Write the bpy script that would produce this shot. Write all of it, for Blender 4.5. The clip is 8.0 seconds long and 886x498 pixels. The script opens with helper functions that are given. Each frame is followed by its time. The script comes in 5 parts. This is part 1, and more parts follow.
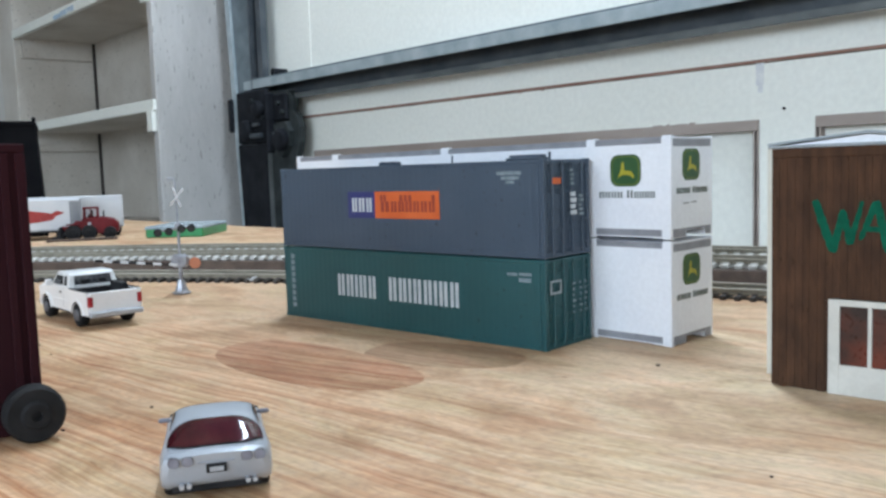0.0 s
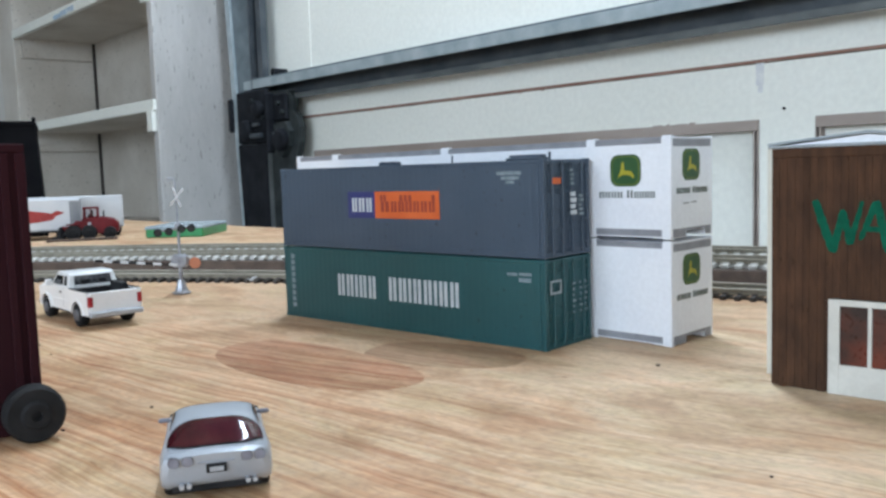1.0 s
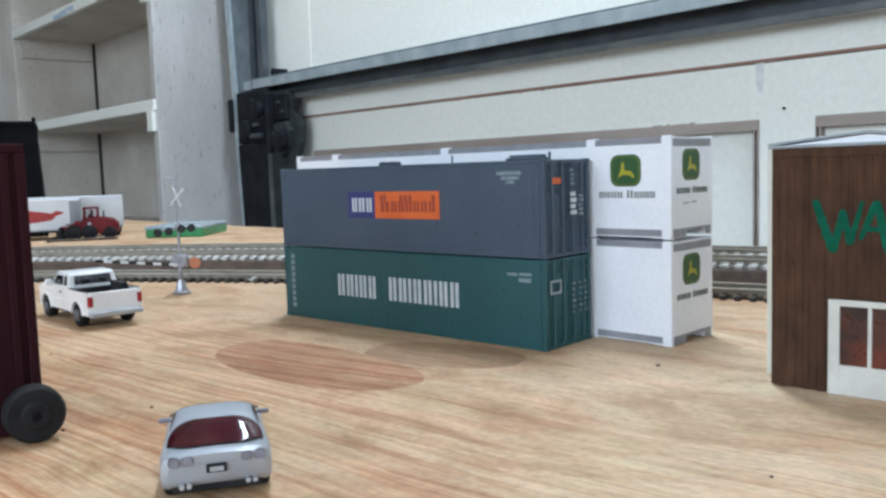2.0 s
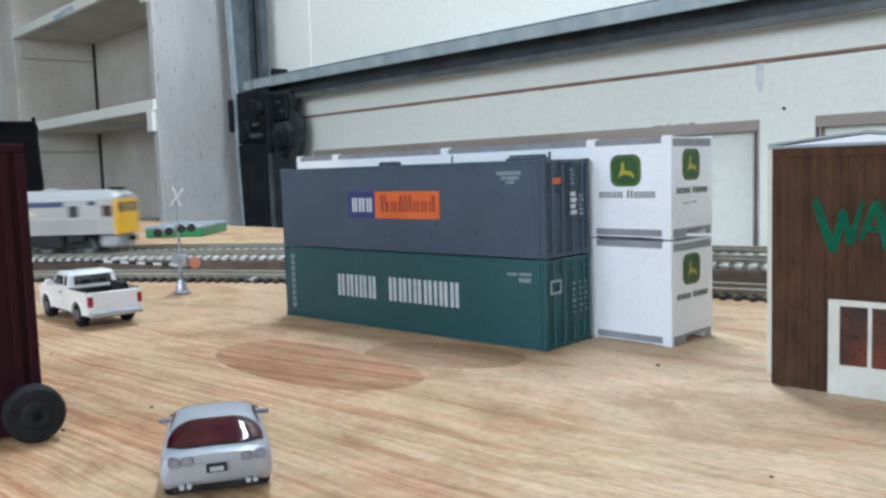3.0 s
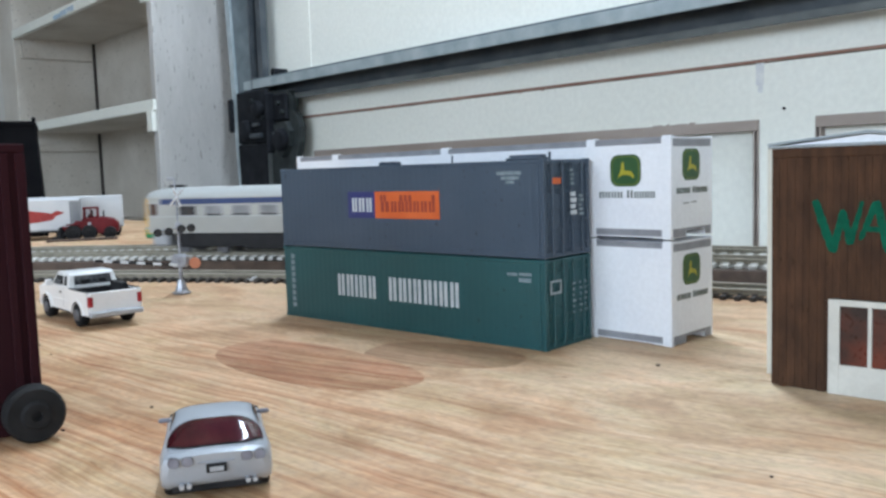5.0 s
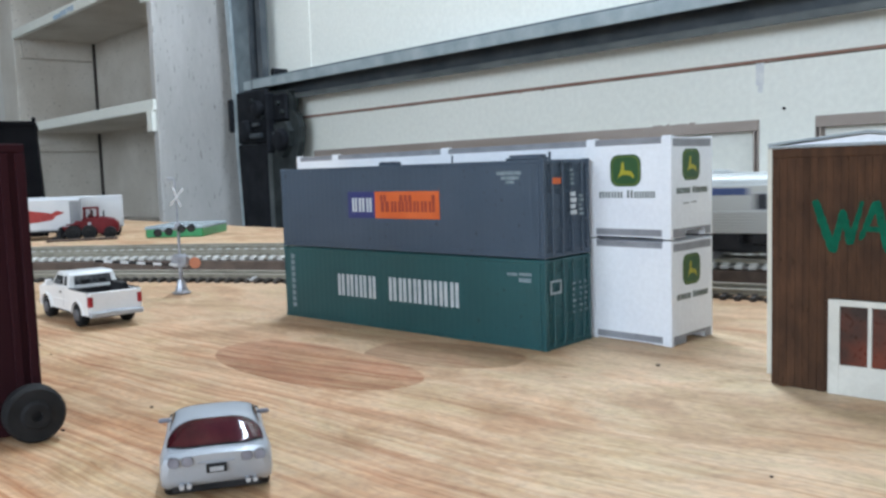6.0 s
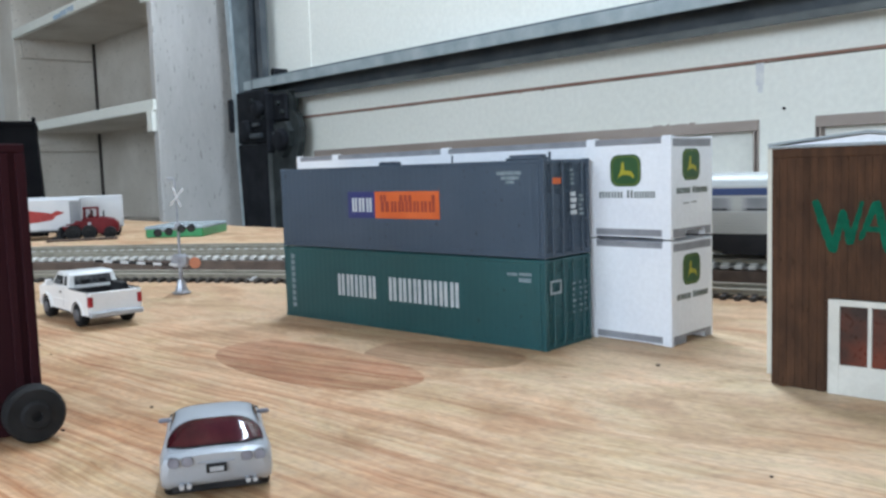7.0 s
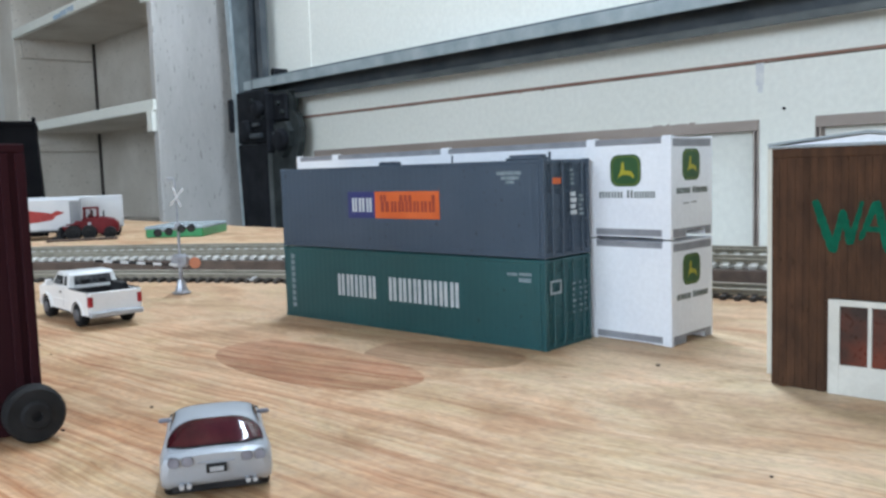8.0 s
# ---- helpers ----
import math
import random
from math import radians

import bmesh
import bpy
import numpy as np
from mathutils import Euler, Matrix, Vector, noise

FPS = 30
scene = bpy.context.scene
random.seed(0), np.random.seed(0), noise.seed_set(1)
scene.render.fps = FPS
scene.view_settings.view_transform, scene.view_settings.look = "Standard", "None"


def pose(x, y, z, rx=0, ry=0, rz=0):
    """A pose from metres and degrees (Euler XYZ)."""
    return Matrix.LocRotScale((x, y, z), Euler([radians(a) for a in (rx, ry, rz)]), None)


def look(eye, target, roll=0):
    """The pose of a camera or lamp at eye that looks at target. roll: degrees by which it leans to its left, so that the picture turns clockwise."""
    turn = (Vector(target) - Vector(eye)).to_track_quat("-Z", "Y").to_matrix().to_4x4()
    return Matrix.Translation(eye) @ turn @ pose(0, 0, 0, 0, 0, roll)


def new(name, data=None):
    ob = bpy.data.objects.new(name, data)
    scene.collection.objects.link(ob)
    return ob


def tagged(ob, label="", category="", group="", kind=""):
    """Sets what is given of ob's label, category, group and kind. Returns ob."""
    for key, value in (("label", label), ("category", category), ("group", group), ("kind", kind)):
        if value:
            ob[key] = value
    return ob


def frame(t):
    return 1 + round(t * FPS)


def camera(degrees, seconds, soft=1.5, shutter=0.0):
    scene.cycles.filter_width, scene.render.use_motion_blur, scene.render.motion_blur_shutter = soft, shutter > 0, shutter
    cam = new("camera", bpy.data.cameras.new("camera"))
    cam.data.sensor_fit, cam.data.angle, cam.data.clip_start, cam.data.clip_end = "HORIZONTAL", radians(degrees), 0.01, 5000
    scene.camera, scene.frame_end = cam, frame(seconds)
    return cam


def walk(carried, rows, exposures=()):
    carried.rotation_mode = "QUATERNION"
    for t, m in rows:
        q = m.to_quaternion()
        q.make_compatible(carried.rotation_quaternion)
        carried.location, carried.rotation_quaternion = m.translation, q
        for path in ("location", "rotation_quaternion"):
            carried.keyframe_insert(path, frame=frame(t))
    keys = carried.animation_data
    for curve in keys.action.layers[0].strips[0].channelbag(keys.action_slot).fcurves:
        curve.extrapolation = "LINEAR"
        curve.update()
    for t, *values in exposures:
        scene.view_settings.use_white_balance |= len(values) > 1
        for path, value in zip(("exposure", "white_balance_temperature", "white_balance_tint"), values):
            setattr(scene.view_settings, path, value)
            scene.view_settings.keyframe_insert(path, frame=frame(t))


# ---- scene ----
# ---- camera ----
cam = camera(54.93, 8.0, soft=2.7, shutter=0.9)
EYE, AIM = (0.3034, -0.2306, 0.0613), (-0.3648, 0.5078, -0.0294)
STAND = look(EYE, AIM, -1.798)
walk(cam, [(0.0, STAND), (8.0, STAND)])

# ---- light: sky, and three unseen area lamps added to light the layout ----
world = bpy.data.worlds.new("sky")
scene.world = world
world.use_nodes = True
sky = world.node_tree.nodes.new("ShaderNodeTexSky")
sky.sky_type, sky.sun_disc = "NISHITA", False
sky.sun_elevation, sky.sun_rotation = radians(50), radians(200)
world.node_tree.nodes["Background"].inputs["Strength"].default_value = 0.12
world.node_tree.links.new(sky.outputs["Color"], world.node_tree.nodes["Background"].inputs["Color"])
scene.view_settings.exposure = -0.27

# the garage's own axes: x along its door, y out through it
GARAGE = Matrix.Translation((-1.3808, 1.0238, 0)) @ pose(0, 0, 0, 0, 0, -5.504)


def area_lamp(name, place, turn, sx, sy, watts, colour):
    data = bpy.data.lights.new(name, "AREA")
    data.shape, data.size, data.size_y, data.energy, data.color = "RECTANGLE", sx, sy, watts, colour
    ob = new(name, data)
    ob.matrix_world = GARAGE @ pose(*place, *turn)
    return ob


# key lamp added behind the camera, in an unseen south opening
area_lamp("key_light", (2.35, -4.45, 0.98), (90, 0, 0), 2.7, 1.1, 108, (0.71, 0.845, 1.0))
# unseen strip lamp added overhead, placed to streak the car's rear glass
area_lamp("overhead_light", (1.05, -0.34, 1.62), (0, 0, -24), 0.95, 0.12, 36, (0.715, 0.85, 1.0))

# unseen fill lamp added on the east side to brighten the container ends
area_lamp("east_fill_light", (3.96, -1.8, 0.70), (0, 90, 0), 0.9, 1.2, 17, (0.72, 0.85, 1.0))


# ---- materials ----
def ramp_node(nt, src, stops):
    n = nt.nodes.new("ShaderNodeValToRGB")
    el = n.color_ramp.elements
    while len(el) < len(stops):
        el.new(0.5)
    for e, (p, c) in zip(el, stops):
        e.position, e.color = p, (*c, 1) if len(c) == 3 else c
    nt.links.new(src, n.inputs[0])
    return n.outputs["Color"]


def noise_node(nt, vec, scale, detail=3.0, rough=0.55, distort=0.0):
    n = nt.nodes.new("ShaderNodeTexNoise")
    n.inputs["Scale"].default_value, n.inputs["Detail"].default_value = scale, detail
    n.inputs["Roughness"].default_value, n.inputs["Distortion"].default_value = rough, distort
    nt.links.new(vec, n.inputs["Vector"])
    return n.outputs["Fac"]


def mix_node(nt, kind, fac, a, b):
    n = nt.nodes.new("ShaderNodeMix")
    n.data_type, n.blend_type = "RGBA", kind
    for key, v in (("Factor", fac), ("A", a), ("B", b)):
        sock = n.inputs[0] if key == "Factor" else n.inputs[6] if key == "A" else n.inputs[7]
        if isinstance(v, (int, float)):
            sock.default_value = v
        elif isinstance(v, tuple):
            sock.default_value = (*v, 1)
        else:
            nt.links.new(v, sock)
    return n.outputs[2]


def coords(nt, stretch=(1, 1, 1), turn=0.0, world_space=False):
    if world_space:
        src = nt.nodes.new("ShaderNodeNewGeometry").outputs["Position"]
    else:
        src = nt.nodes.new("ShaderNodeTexCoord").outputs["Object"]
    m = nt.nodes.new("ShaderNodeMapping")
    m.inputs["Scale"].default_value = stretch
    m.inputs["Rotation"].default_value = (0, 0, radians(turn))
    nt.links.new(src, m.inputs["Vector"])
    return m.outputs["Vector"]


def bump_to(nt, bsdf, height, strength, dist):
    b = nt.nodes.new("ShaderNodeBump")
    b.inputs["Strength"].default_value, b.inputs["Distance"].default_value = strength, dist
    nt.links.new(height, b.inputs["Height"])
    nt.links.new(b.outputs["Normal"], bsdf.inputs["Normal"])


def surf(name, c1, c2, rough=0.5, metal=0.0, coarse=60.0, fine=900.0, bump=0.06, depth=0.0002, stretch=(1, 1, 1), random_tone=0.0, coat=0.0, spec=0.5, specks=0.0, rvar=0.1):
    """A worn solid surface: two tones at a coarse scale, finer grain in the tone, the gloss and the relief."""
    m = bpy.data.materials.new(name)
    m.use_nodes = True
    nt = m.node_tree
    b = nt.nodes["Principled BSDF"]
    v = coords(nt, stretch)
    big, small = noise_node(nt, v, coarse, 4), noise_node(nt, v, fine, 3)
    col = ramp_node(nt, big, [(0.35, c1), (0.68, c2)])
    grain = ramp_node(nt, small, [(0.3, (0.95, 0.95, 0.95)), (0.7, (1.03, 1.03, 1.03))])
    col = mix_node(nt, "MULTIPLY", 1.0, col, grain)
    if specks:
        dots = noise_node(nt, v, specks, 2, 0.5)
        col = mix_node(nt, "MULTIPLY", 0.8, col, ramp_node(nt, dots, [(0.66, (1, 1, 1)), (0.72, (0.45, 0.42, 0.40))]))
    if random_tone:
        info = nt.nodes.new("ShaderNodeObjectInfo").outputs["Random"]
        lo, hi = 1 - random_tone, 1 + random_tone
        col = mix_node(nt, "MULTIPLY", 1.0, col, ramp_node(nt, info, [(0, (lo,) * 3), (1, (hi,) * 3)]))
    nt.links.new(col, b.inputs["Base Color"])
    r = nt.nodes.new("ShaderNodeMapRange")
    r.inputs["To Min"].default_value, r.inputs["To Max"].default_value = max(0.02, rough - rvar), min(1, rough + rvar)
    nt.links.new(small, r.inputs["Value"])
    nt.links.new(r.outputs["Result"], b.inputs["Roughness"])
    b.inputs["Metallic"].default_value = metal
    b.inputs["Coat Weight"].default_value = coat
    b.inputs["Specular IOR Level"].default_value = spec
    if bump:
        bump_to(nt, b, small, bump, depth)
    return m


def plywood(name, pale, mid, dark, turn, seed=0.0, calm=0.10):
    """Softwood ply: long wandering early and late wood bands, fibres, broad stains."""
    m = bpy.data.materials.new(name)
    m.use_nodes = True
    nt = m.node_tree
    b = nt.nodes["Principled BSDF"]
    base = coords(nt, (1, 1, 1), turn, True)
    shift = nt.nodes.new("ShaderNodeVectorMath")
    shift.inputs[1].default_value = (seed, seed * 0.7, 0)
    nt.links.new(base, shift.inputs[0])

    def stretched(sx, sy):
        q = nt.nodes.new("ShaderNodeMapping")
        q.inputs["Scale"].default_value = (sx, sy, 1)
        nt.links.new(shift.outputs[0], q.inputs["Vector"])
        return q.outputs["Vector"]

    # the grain wanders: its cross direction is bent by a slow noise
    slow = noise_node(nt, stretched(7, 9), 1.0, 2, 0.5)
    bend = nt.nodes.new("ShaderNodeMath")
    bend.operation = "MULTIPLY"
    bend.inputs[1].default_value = 0.014
    nt.links.new(slow, bend.inputs[0])
    ripple = noise_node(nt, stretched(42, 60), 1.0, 2, 0.5)
    wave = nt.nodes.new("ShaderNodeMath")
    wave.operation = "MULTIPLY_ADD"
    wave.inputs[1].default_value = 0.0032
    nt.links.new(ripple, wave.inputs[0])
    nt.links.new(bend.outputs[0], wave.inputs[2])
    up = nt.nodes.new("ShaderNodeCombineXYZ")
    nt.links.new(wave.outputs[0], up.inputs["Y"])
    bent = nt.nodes.new("ShaderNodeVectorMath")
    nt.links.new(shift.outputs[0], bent.inputs[0])
    nt.links.new(up.outputs[0], bent.inputs[1])
    shift = bent
    band = noise_node(nt, stretched(5, 75), 1.0, 4, 0.58, 0.35)
    line = noise_node(nt, stretched(8, 400), 1.0, 4, 0.6, 0.2)
    blotch = noise_node(nt, stretched(55, 110), 1.0, 4, 0.65, 0.6)
    plain = noise_node(nt, stretched(4, 7), 1.0, 1, 0.5)
    fleck = noise_node(nt, stretched(120, 420), 1.0, 2, 0.5)
    fibre = noise_node(nt, stretched(60, 1200), 1.0, 3, 0.6)
    stain = noise_node(nt, stretched(7, 13), 1.0, 4, 0.6, 0.4)
    col = ramp_node(nt, band, [(0.28, mid), (0.40, pale), (0.57, pale), (0.64, mid), (0.74, dark)])
    # the figure is bolder towards one edge of the sheet
    axes = nt.nodes.new("ShaderNodeSeparateXYZ")
    nt.links.new(base, axes.inputs[0])
    edge = nt.nodes.new("ShaderNodeMapRange")
    for key, value in (("From Min", -0.02), ("From Max", -0.125), ("To Min", -0.22), ("To Max", 0.26)):
        edge.inputs[key].default_value = value
    nt.links.new(axes.outputs["Y"], edge.inputs["Value"])
    # and the colour turns paler and bluer, with a calmer figure, towards one end
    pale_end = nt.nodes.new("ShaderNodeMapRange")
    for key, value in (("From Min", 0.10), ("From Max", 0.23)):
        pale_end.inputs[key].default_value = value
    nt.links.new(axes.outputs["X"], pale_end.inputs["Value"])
    less = nt.nodes.new("ShaderNodeMath")
    less.operation = "MULTIPLY_ADD"
    less.inputs[1].default_value = -0.16
    nt.links.new(pale_end.outputs["Result"], less.inputs[0])
    nt.links.new(edge.outputs["Result"], less.inputs[2])
    both = nt.nodes.new("ShaderNodeMath")
    nt.links.new(less.outputs[0], both.inputs[0])
    nt.links.new(plain, both.inputs[1])
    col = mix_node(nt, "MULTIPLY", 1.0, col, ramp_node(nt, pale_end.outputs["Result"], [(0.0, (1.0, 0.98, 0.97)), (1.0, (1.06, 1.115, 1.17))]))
    strong = ramp_node(nt, both.outputs[0], [(0.32, (calm, calm, calm)), (0.74, (1, 1, 1))])
    col = mix_node(nt, "MULTIPLY", 0.55, col, ramp_node(nt, blotch, [(0.33, (0.72, 0.67, 0.62)), (0.6, (1.07, 1.04, 1.04))]))
    col = mix_node(nt, "MULTIPLY", 0.7, col, ramp_node(nt, fleck, [(0.70, (1, 1, 1)), (0.76, (0.55, 0.42, 0.34))]))
    col = mix_node(nt, "MULTIPLY", strong, col, ramp_node(nt, line, [(0.34, (0.70, 0.47, 0.35)), (0.46, (0.92, 0.80, 0.70)), (0.54, (1.05, 1.03, 1.0))]))
    col = mix_node(nt, "MULTIPLY", 0.8, col, ramp_node(nt, fibre, [(0.32, (0.84, 0.80, 0.76)), (0.60, (1.06, 1.06, 1.06))]))
    col = mix_node(nt, "MULTIPLY", 0.8, col, ramp_node(nt, stain, [(0.35, (0.90, 0.86, 0.80)), (0.62, (1.04, 1.05, 1.05))]))
    dirt = noise_node(nt, stretched(13, 21), 1.0, 6, 0.68, 0.5)
    col = mix_node(nt, "MULTIPLY", 0.62, col, ramp_node(nt, dirt, [(0.50, (1.02, 1.02, 1.02)), (0.55, (0.84, 0.75, 0.66)), (0.64, (0.60, 0.47, 0.36))]))
    # patches of pinker and yellower wood
    tint = noise_node(nt, stretched(26, 60), 1.0, 3, 0.6, 0.5)
    col = mix_node(nt, "MULTIPLY", 0.9, col, ramp_node(nt, tint, [(0.36, (1.05, 0.97, 0.93)), (0.50, (1, 1, 1)), (0.64, (0.97, 1.015, 0.96))]))
    speck = noise_node(nt, stretched(420, 520), 1.0, 2, 0.5)
    col = mix_node(nt, "MULTIPLY", 0.8, col, ramp_node(nt, speck, [(0.28, (0.80, 0.78, 0.80)), (0.5, (1, 1, 1)), (0.72, (1.10, 1.10, 1.06))]))
    nt.links.new(col, b.inputs["Base Color"])
    b.inputs["Roughness"].default_value = 0.62
    b.inputs["Specular IOR Level"].default_value = 0.3
    bump_to(nt, b, line, 0.25, 0.0004)
    return m


M = {
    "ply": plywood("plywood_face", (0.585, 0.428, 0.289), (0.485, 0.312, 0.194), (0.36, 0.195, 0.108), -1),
    "patch": plywood("plywood_patch", (0.46, 0.28, 0.175), (0.39, 0.205, 0.12), (0.27, 0.125, 0.066), -8, 3.1, 0.9),
    "patch_dull": plywood("plywood_patch_dull", (0.40, 0.275, 0.18), (0.355, 0.23, 0.145), (0.26, 0.15, 0.088), -3, 7.7, 0.7),
    "white_paint": surf("white_wall_paint", (0.72, 0.70, 0.66), (0.79, 0.78, 0.75), 0.6, coarse=3, fine=160, bump=0.12, depth=0.0006),
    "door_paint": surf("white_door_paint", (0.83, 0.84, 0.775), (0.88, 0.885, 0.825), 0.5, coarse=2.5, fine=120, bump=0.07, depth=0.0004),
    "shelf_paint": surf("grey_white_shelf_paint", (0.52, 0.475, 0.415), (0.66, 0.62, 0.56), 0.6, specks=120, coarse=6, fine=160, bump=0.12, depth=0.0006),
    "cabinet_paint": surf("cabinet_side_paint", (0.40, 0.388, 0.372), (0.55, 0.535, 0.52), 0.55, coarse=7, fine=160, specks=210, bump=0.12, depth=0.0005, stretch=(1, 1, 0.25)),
    "wood_trim": surf("weathered_wood_trim", (0.29, 0.235, 0.205), (0.40, 0.34, 0.305), 0.7, coarse=15, fine=400, bump=0.4, stretch=(0.2, 1, 1)),
    "red_seam": surf("rusty_red_seam", (0.24, 0.12, 0.085), (0.36, 0.22, 0.17), 0.75, coarse=20, fine=300),
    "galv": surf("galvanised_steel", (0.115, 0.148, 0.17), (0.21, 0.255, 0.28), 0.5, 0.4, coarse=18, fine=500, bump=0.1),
    # darker copy of the steel; on the strut's web it paints the shade
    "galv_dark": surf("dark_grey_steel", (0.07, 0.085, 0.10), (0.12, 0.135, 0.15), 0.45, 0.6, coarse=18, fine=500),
    "black_steel": surf("greasy_black_steel", (0.009, 0.010, 0.013), (0.020, 0.022, 0.026), 0.75, 0.0, spec=0.1, coarse=25, fine=500),
    "black_plastic": surf("black_plastic", (0.005, 0.005, 0.0065), (0.009, 0.009, 0.010), 0.85, coarse=40, fine=700, spec=0.04),
    "concrete": surf("garage_concrete", (0.30, 0.29, 0.27), (0.40, 0.39, 0.37), 0.8, coarse=2, fine=90, bump=0.3, depth=0.002),
    "ceiling": surf("ceiling_paint", (0.74, 0.74, 0.72), (0.80, 0.80, 0.78), 0.7, coarse=2, fine=80, bump=0.2, depth=0.001),
}


# ---- building blocks (millimetres for models, metres for the garage) ----
def part(name, bm, material, parent=None, label="", k=0.001, smooth=False):
    """Links a bmesh as one mesh object under a thing or a part."""
    bmesh.ops.recalc_face_normals(bm, faces=bm.faces)
    if k != 1:
        bmesh.ops.scale(bm, vec=(k, k, k), verts=bm.verts)
    me = bpy.data.meshes.new(name)
    bm.to_mesh(me)
    bm.free()
    if smooth:
        for p in me.polygons:
            p.use_smooth = True
        me.set_sharp_from_angle(angle=radians(35))
    for m in material if isinstance(material, (list, tuple)) else [material]:
        me.materials.append(m)
    ob = new(name, me)
    ob.parent = parent
    if label:
        ob["label"] = label
    return ob


def base(name, m, label, category, group="", kind=""):
    """The Empty at the foot of a thing."""
    ob = new(name)
    ob.empty_display_size = 0.01
    ob.matrix_world = m
    return tagged(ob, label, category, group, kind)


def box(bm, x0, x1, y0, y1, z0, z1, bevel=0.0, seg=1, m=None):
    r = bmesh.ops.create_cube(bm, size=1)
    vs = r["verts"]
    bmesh.ops.scale(bm, vec=(x1 - x0, y1 - y0, z1 - z0), verts=vs)
    bmesh.ops.translate(bm, vec=((x0 + x1) / 2, (y0 + y1) / 2, (z0 + z1) / 2), verts=vs)
    if m is not None:
        bmesh.ops.transform(bm, matrix=m, verts=vs)
    if bevel:
        es = list({e for v in vs for e in v.link_edges})
        bmesh.ops.bevel(bm, geom=es, offset=bevel, segments=seg, profile=0.7, affect="EDGES")
    return bm


def boxes(*specs, bevel=0.0):
    bm = bmesh.new()
    for s in specs:
        box(bm, *s, bevel=bevel)
    return bm


def rod(bm, a, b, r, n=8, r2=None):
    """A round bar from a to b."""
    a, b = Vector(a), Vector(b)
    q = (b - a).to_track_quat("Z", "Y").to_matrix().to_4x4()
    bmesh.ops.create_cone(bm, cap_ends=True, segments=n, radius1=r, radius2=r if r2 is None else r2, depth=(b - a).length, matrix=Matrix.Translation((a + b) / 2) @ q)
    return bm


def prism(bm, outline, axis, lo, hi):
    """Pushes a flat outline along an axis from lo to hi. The outline's two numbers are the other axes in order."""
    def at(p, t):
        return (t, p[0], p[1]) if axis == "x" else (p[0], t, p[1]) if axis == "y" else (p[0], p[1], t)
    a = [bm.verts.new(at(p, lo)) for p in outline]
    b = [bm.verts.new(at(p, hi)) for p in outline]
    n = len(outline)
    for i in range(n):
        bm.faces.new((a[i], a[(i + 1) % n], b[(i + 1) % n], b[i]))
    bm.faces.new(a[::-1])
    bm.faces.new(b)
    return bm


def loft(bm, rings, closed=True, caps=True):
    """Skins a row of rings with as many points each."""
    vs = [[bm.verts.new(p) for p in r] for r in rings]
    n = len(rings[0])
    for a, b in zip(vs, vs[1:]):
        for i in range(n if closed else n - 1):
            j = (i + 1) % n
            bm.faces.new((a[i], a[j], b[j], b[i]))
    if caps:
        bm.faces.new(vs[0][::-1])
        bm.faces.new(vs[-1])
    return bm


def lathe(bm, profile, axis, centre, n=20):
    """Turns (radius, along) pairs about an axis through the centre."""
    rings = []
    for r, h in profile:
        ring = []
        for i in range(n):
            c, s = r * math.cos(2 * math.pi * i / n), r * math.sin(2 * math.pi * i / n)
            p = (h, c, s) if axis == "x" else (s, h, c) if axis == "y" else (c, s, h)
            ring.append(tuple(a + b for a, b in zip(p, centre)))
        rings.append(ring)
    return loft(bm, rings)


def rounded(w, h, r, n=4, cx=0.0, cy=0.0):
    """The outline of a rounded rectangle."""
    pts = []
    for k, (sx, sy) in enumerate(((1, 1), (-1, 1), (-1, -1), (1, -1))):
        for i in range(n + 1):
            a = math.pi / 2 * (k + i / n)
            pts.append((cx + sx * (w / 2 - r) + r * math.cos(a), cy + sy * (h / 2 - r) + r * math.sin(a)))
    return pts


# ---- garage ----
def garage_box(name, spec, mat, label, bevel=0.0):
    ob = part(name, box(bmesh.new(), *spec, bevel=bevel), mat, None, label, 1)
    ob.matrix_world = GARAGE
    return tagged(ob, label, name.split("_")[0], "", "structure")


U0, U1, V0, ZF, ZC = -2.6, 3.9, -4.4, -0.95, 1.60
garage_box("floor", (U0, U1, V0, 0.9, ZF - 0.1, ZF), M["concrete"], "grey worn concrete garage floor")
garage_box("wall_west", (U0 - 0.1, U0, V0, 0.25, ZF, ZC), M["white_paint"], "white painted garage side wall")
# east wall, out of view, with a hole made for the fill lamp
bm = boxes((U1, U1 + 0.1, V0, -2.4, ZF, ZC), (U1, U1 + 0.1, -1.2, 0.25, ZF, ZC), (U1, U1 + 0.1, -2.4, -1.2, ZF, 0.25), (U1, U1 + 0.1, -2.4, -1.2, 1.15, ZC))
side = part("wall_east", bm, M["white_paint"], None, "", 1)
side.matrix_world = GARAGE
tagged(side, "white painted garage side wall with an opening for the east fill lamp", "wall", "", "structure")


def holed_wall(name, spec, hole, label, mat):
    """A wall in the x-z plane with one rectangular opening through it."""
    x0, x1, y0, y1, z0, z1 = spec
    a, b, c, d = hole
    bm = boxes((x0, a, y0, y1, z0, z1), (b, x1, y0, y1, z0, z1), (a, b, y0, y1, d, z1))
    if c > z0:
        box(bm, a, b, y0, y1, z0, c)
    ob = part(name, bm, mat, None, "", 1)
    ob.matrix_world = GARAGE
    return tagged(ob, label, "wall", "", "structure")


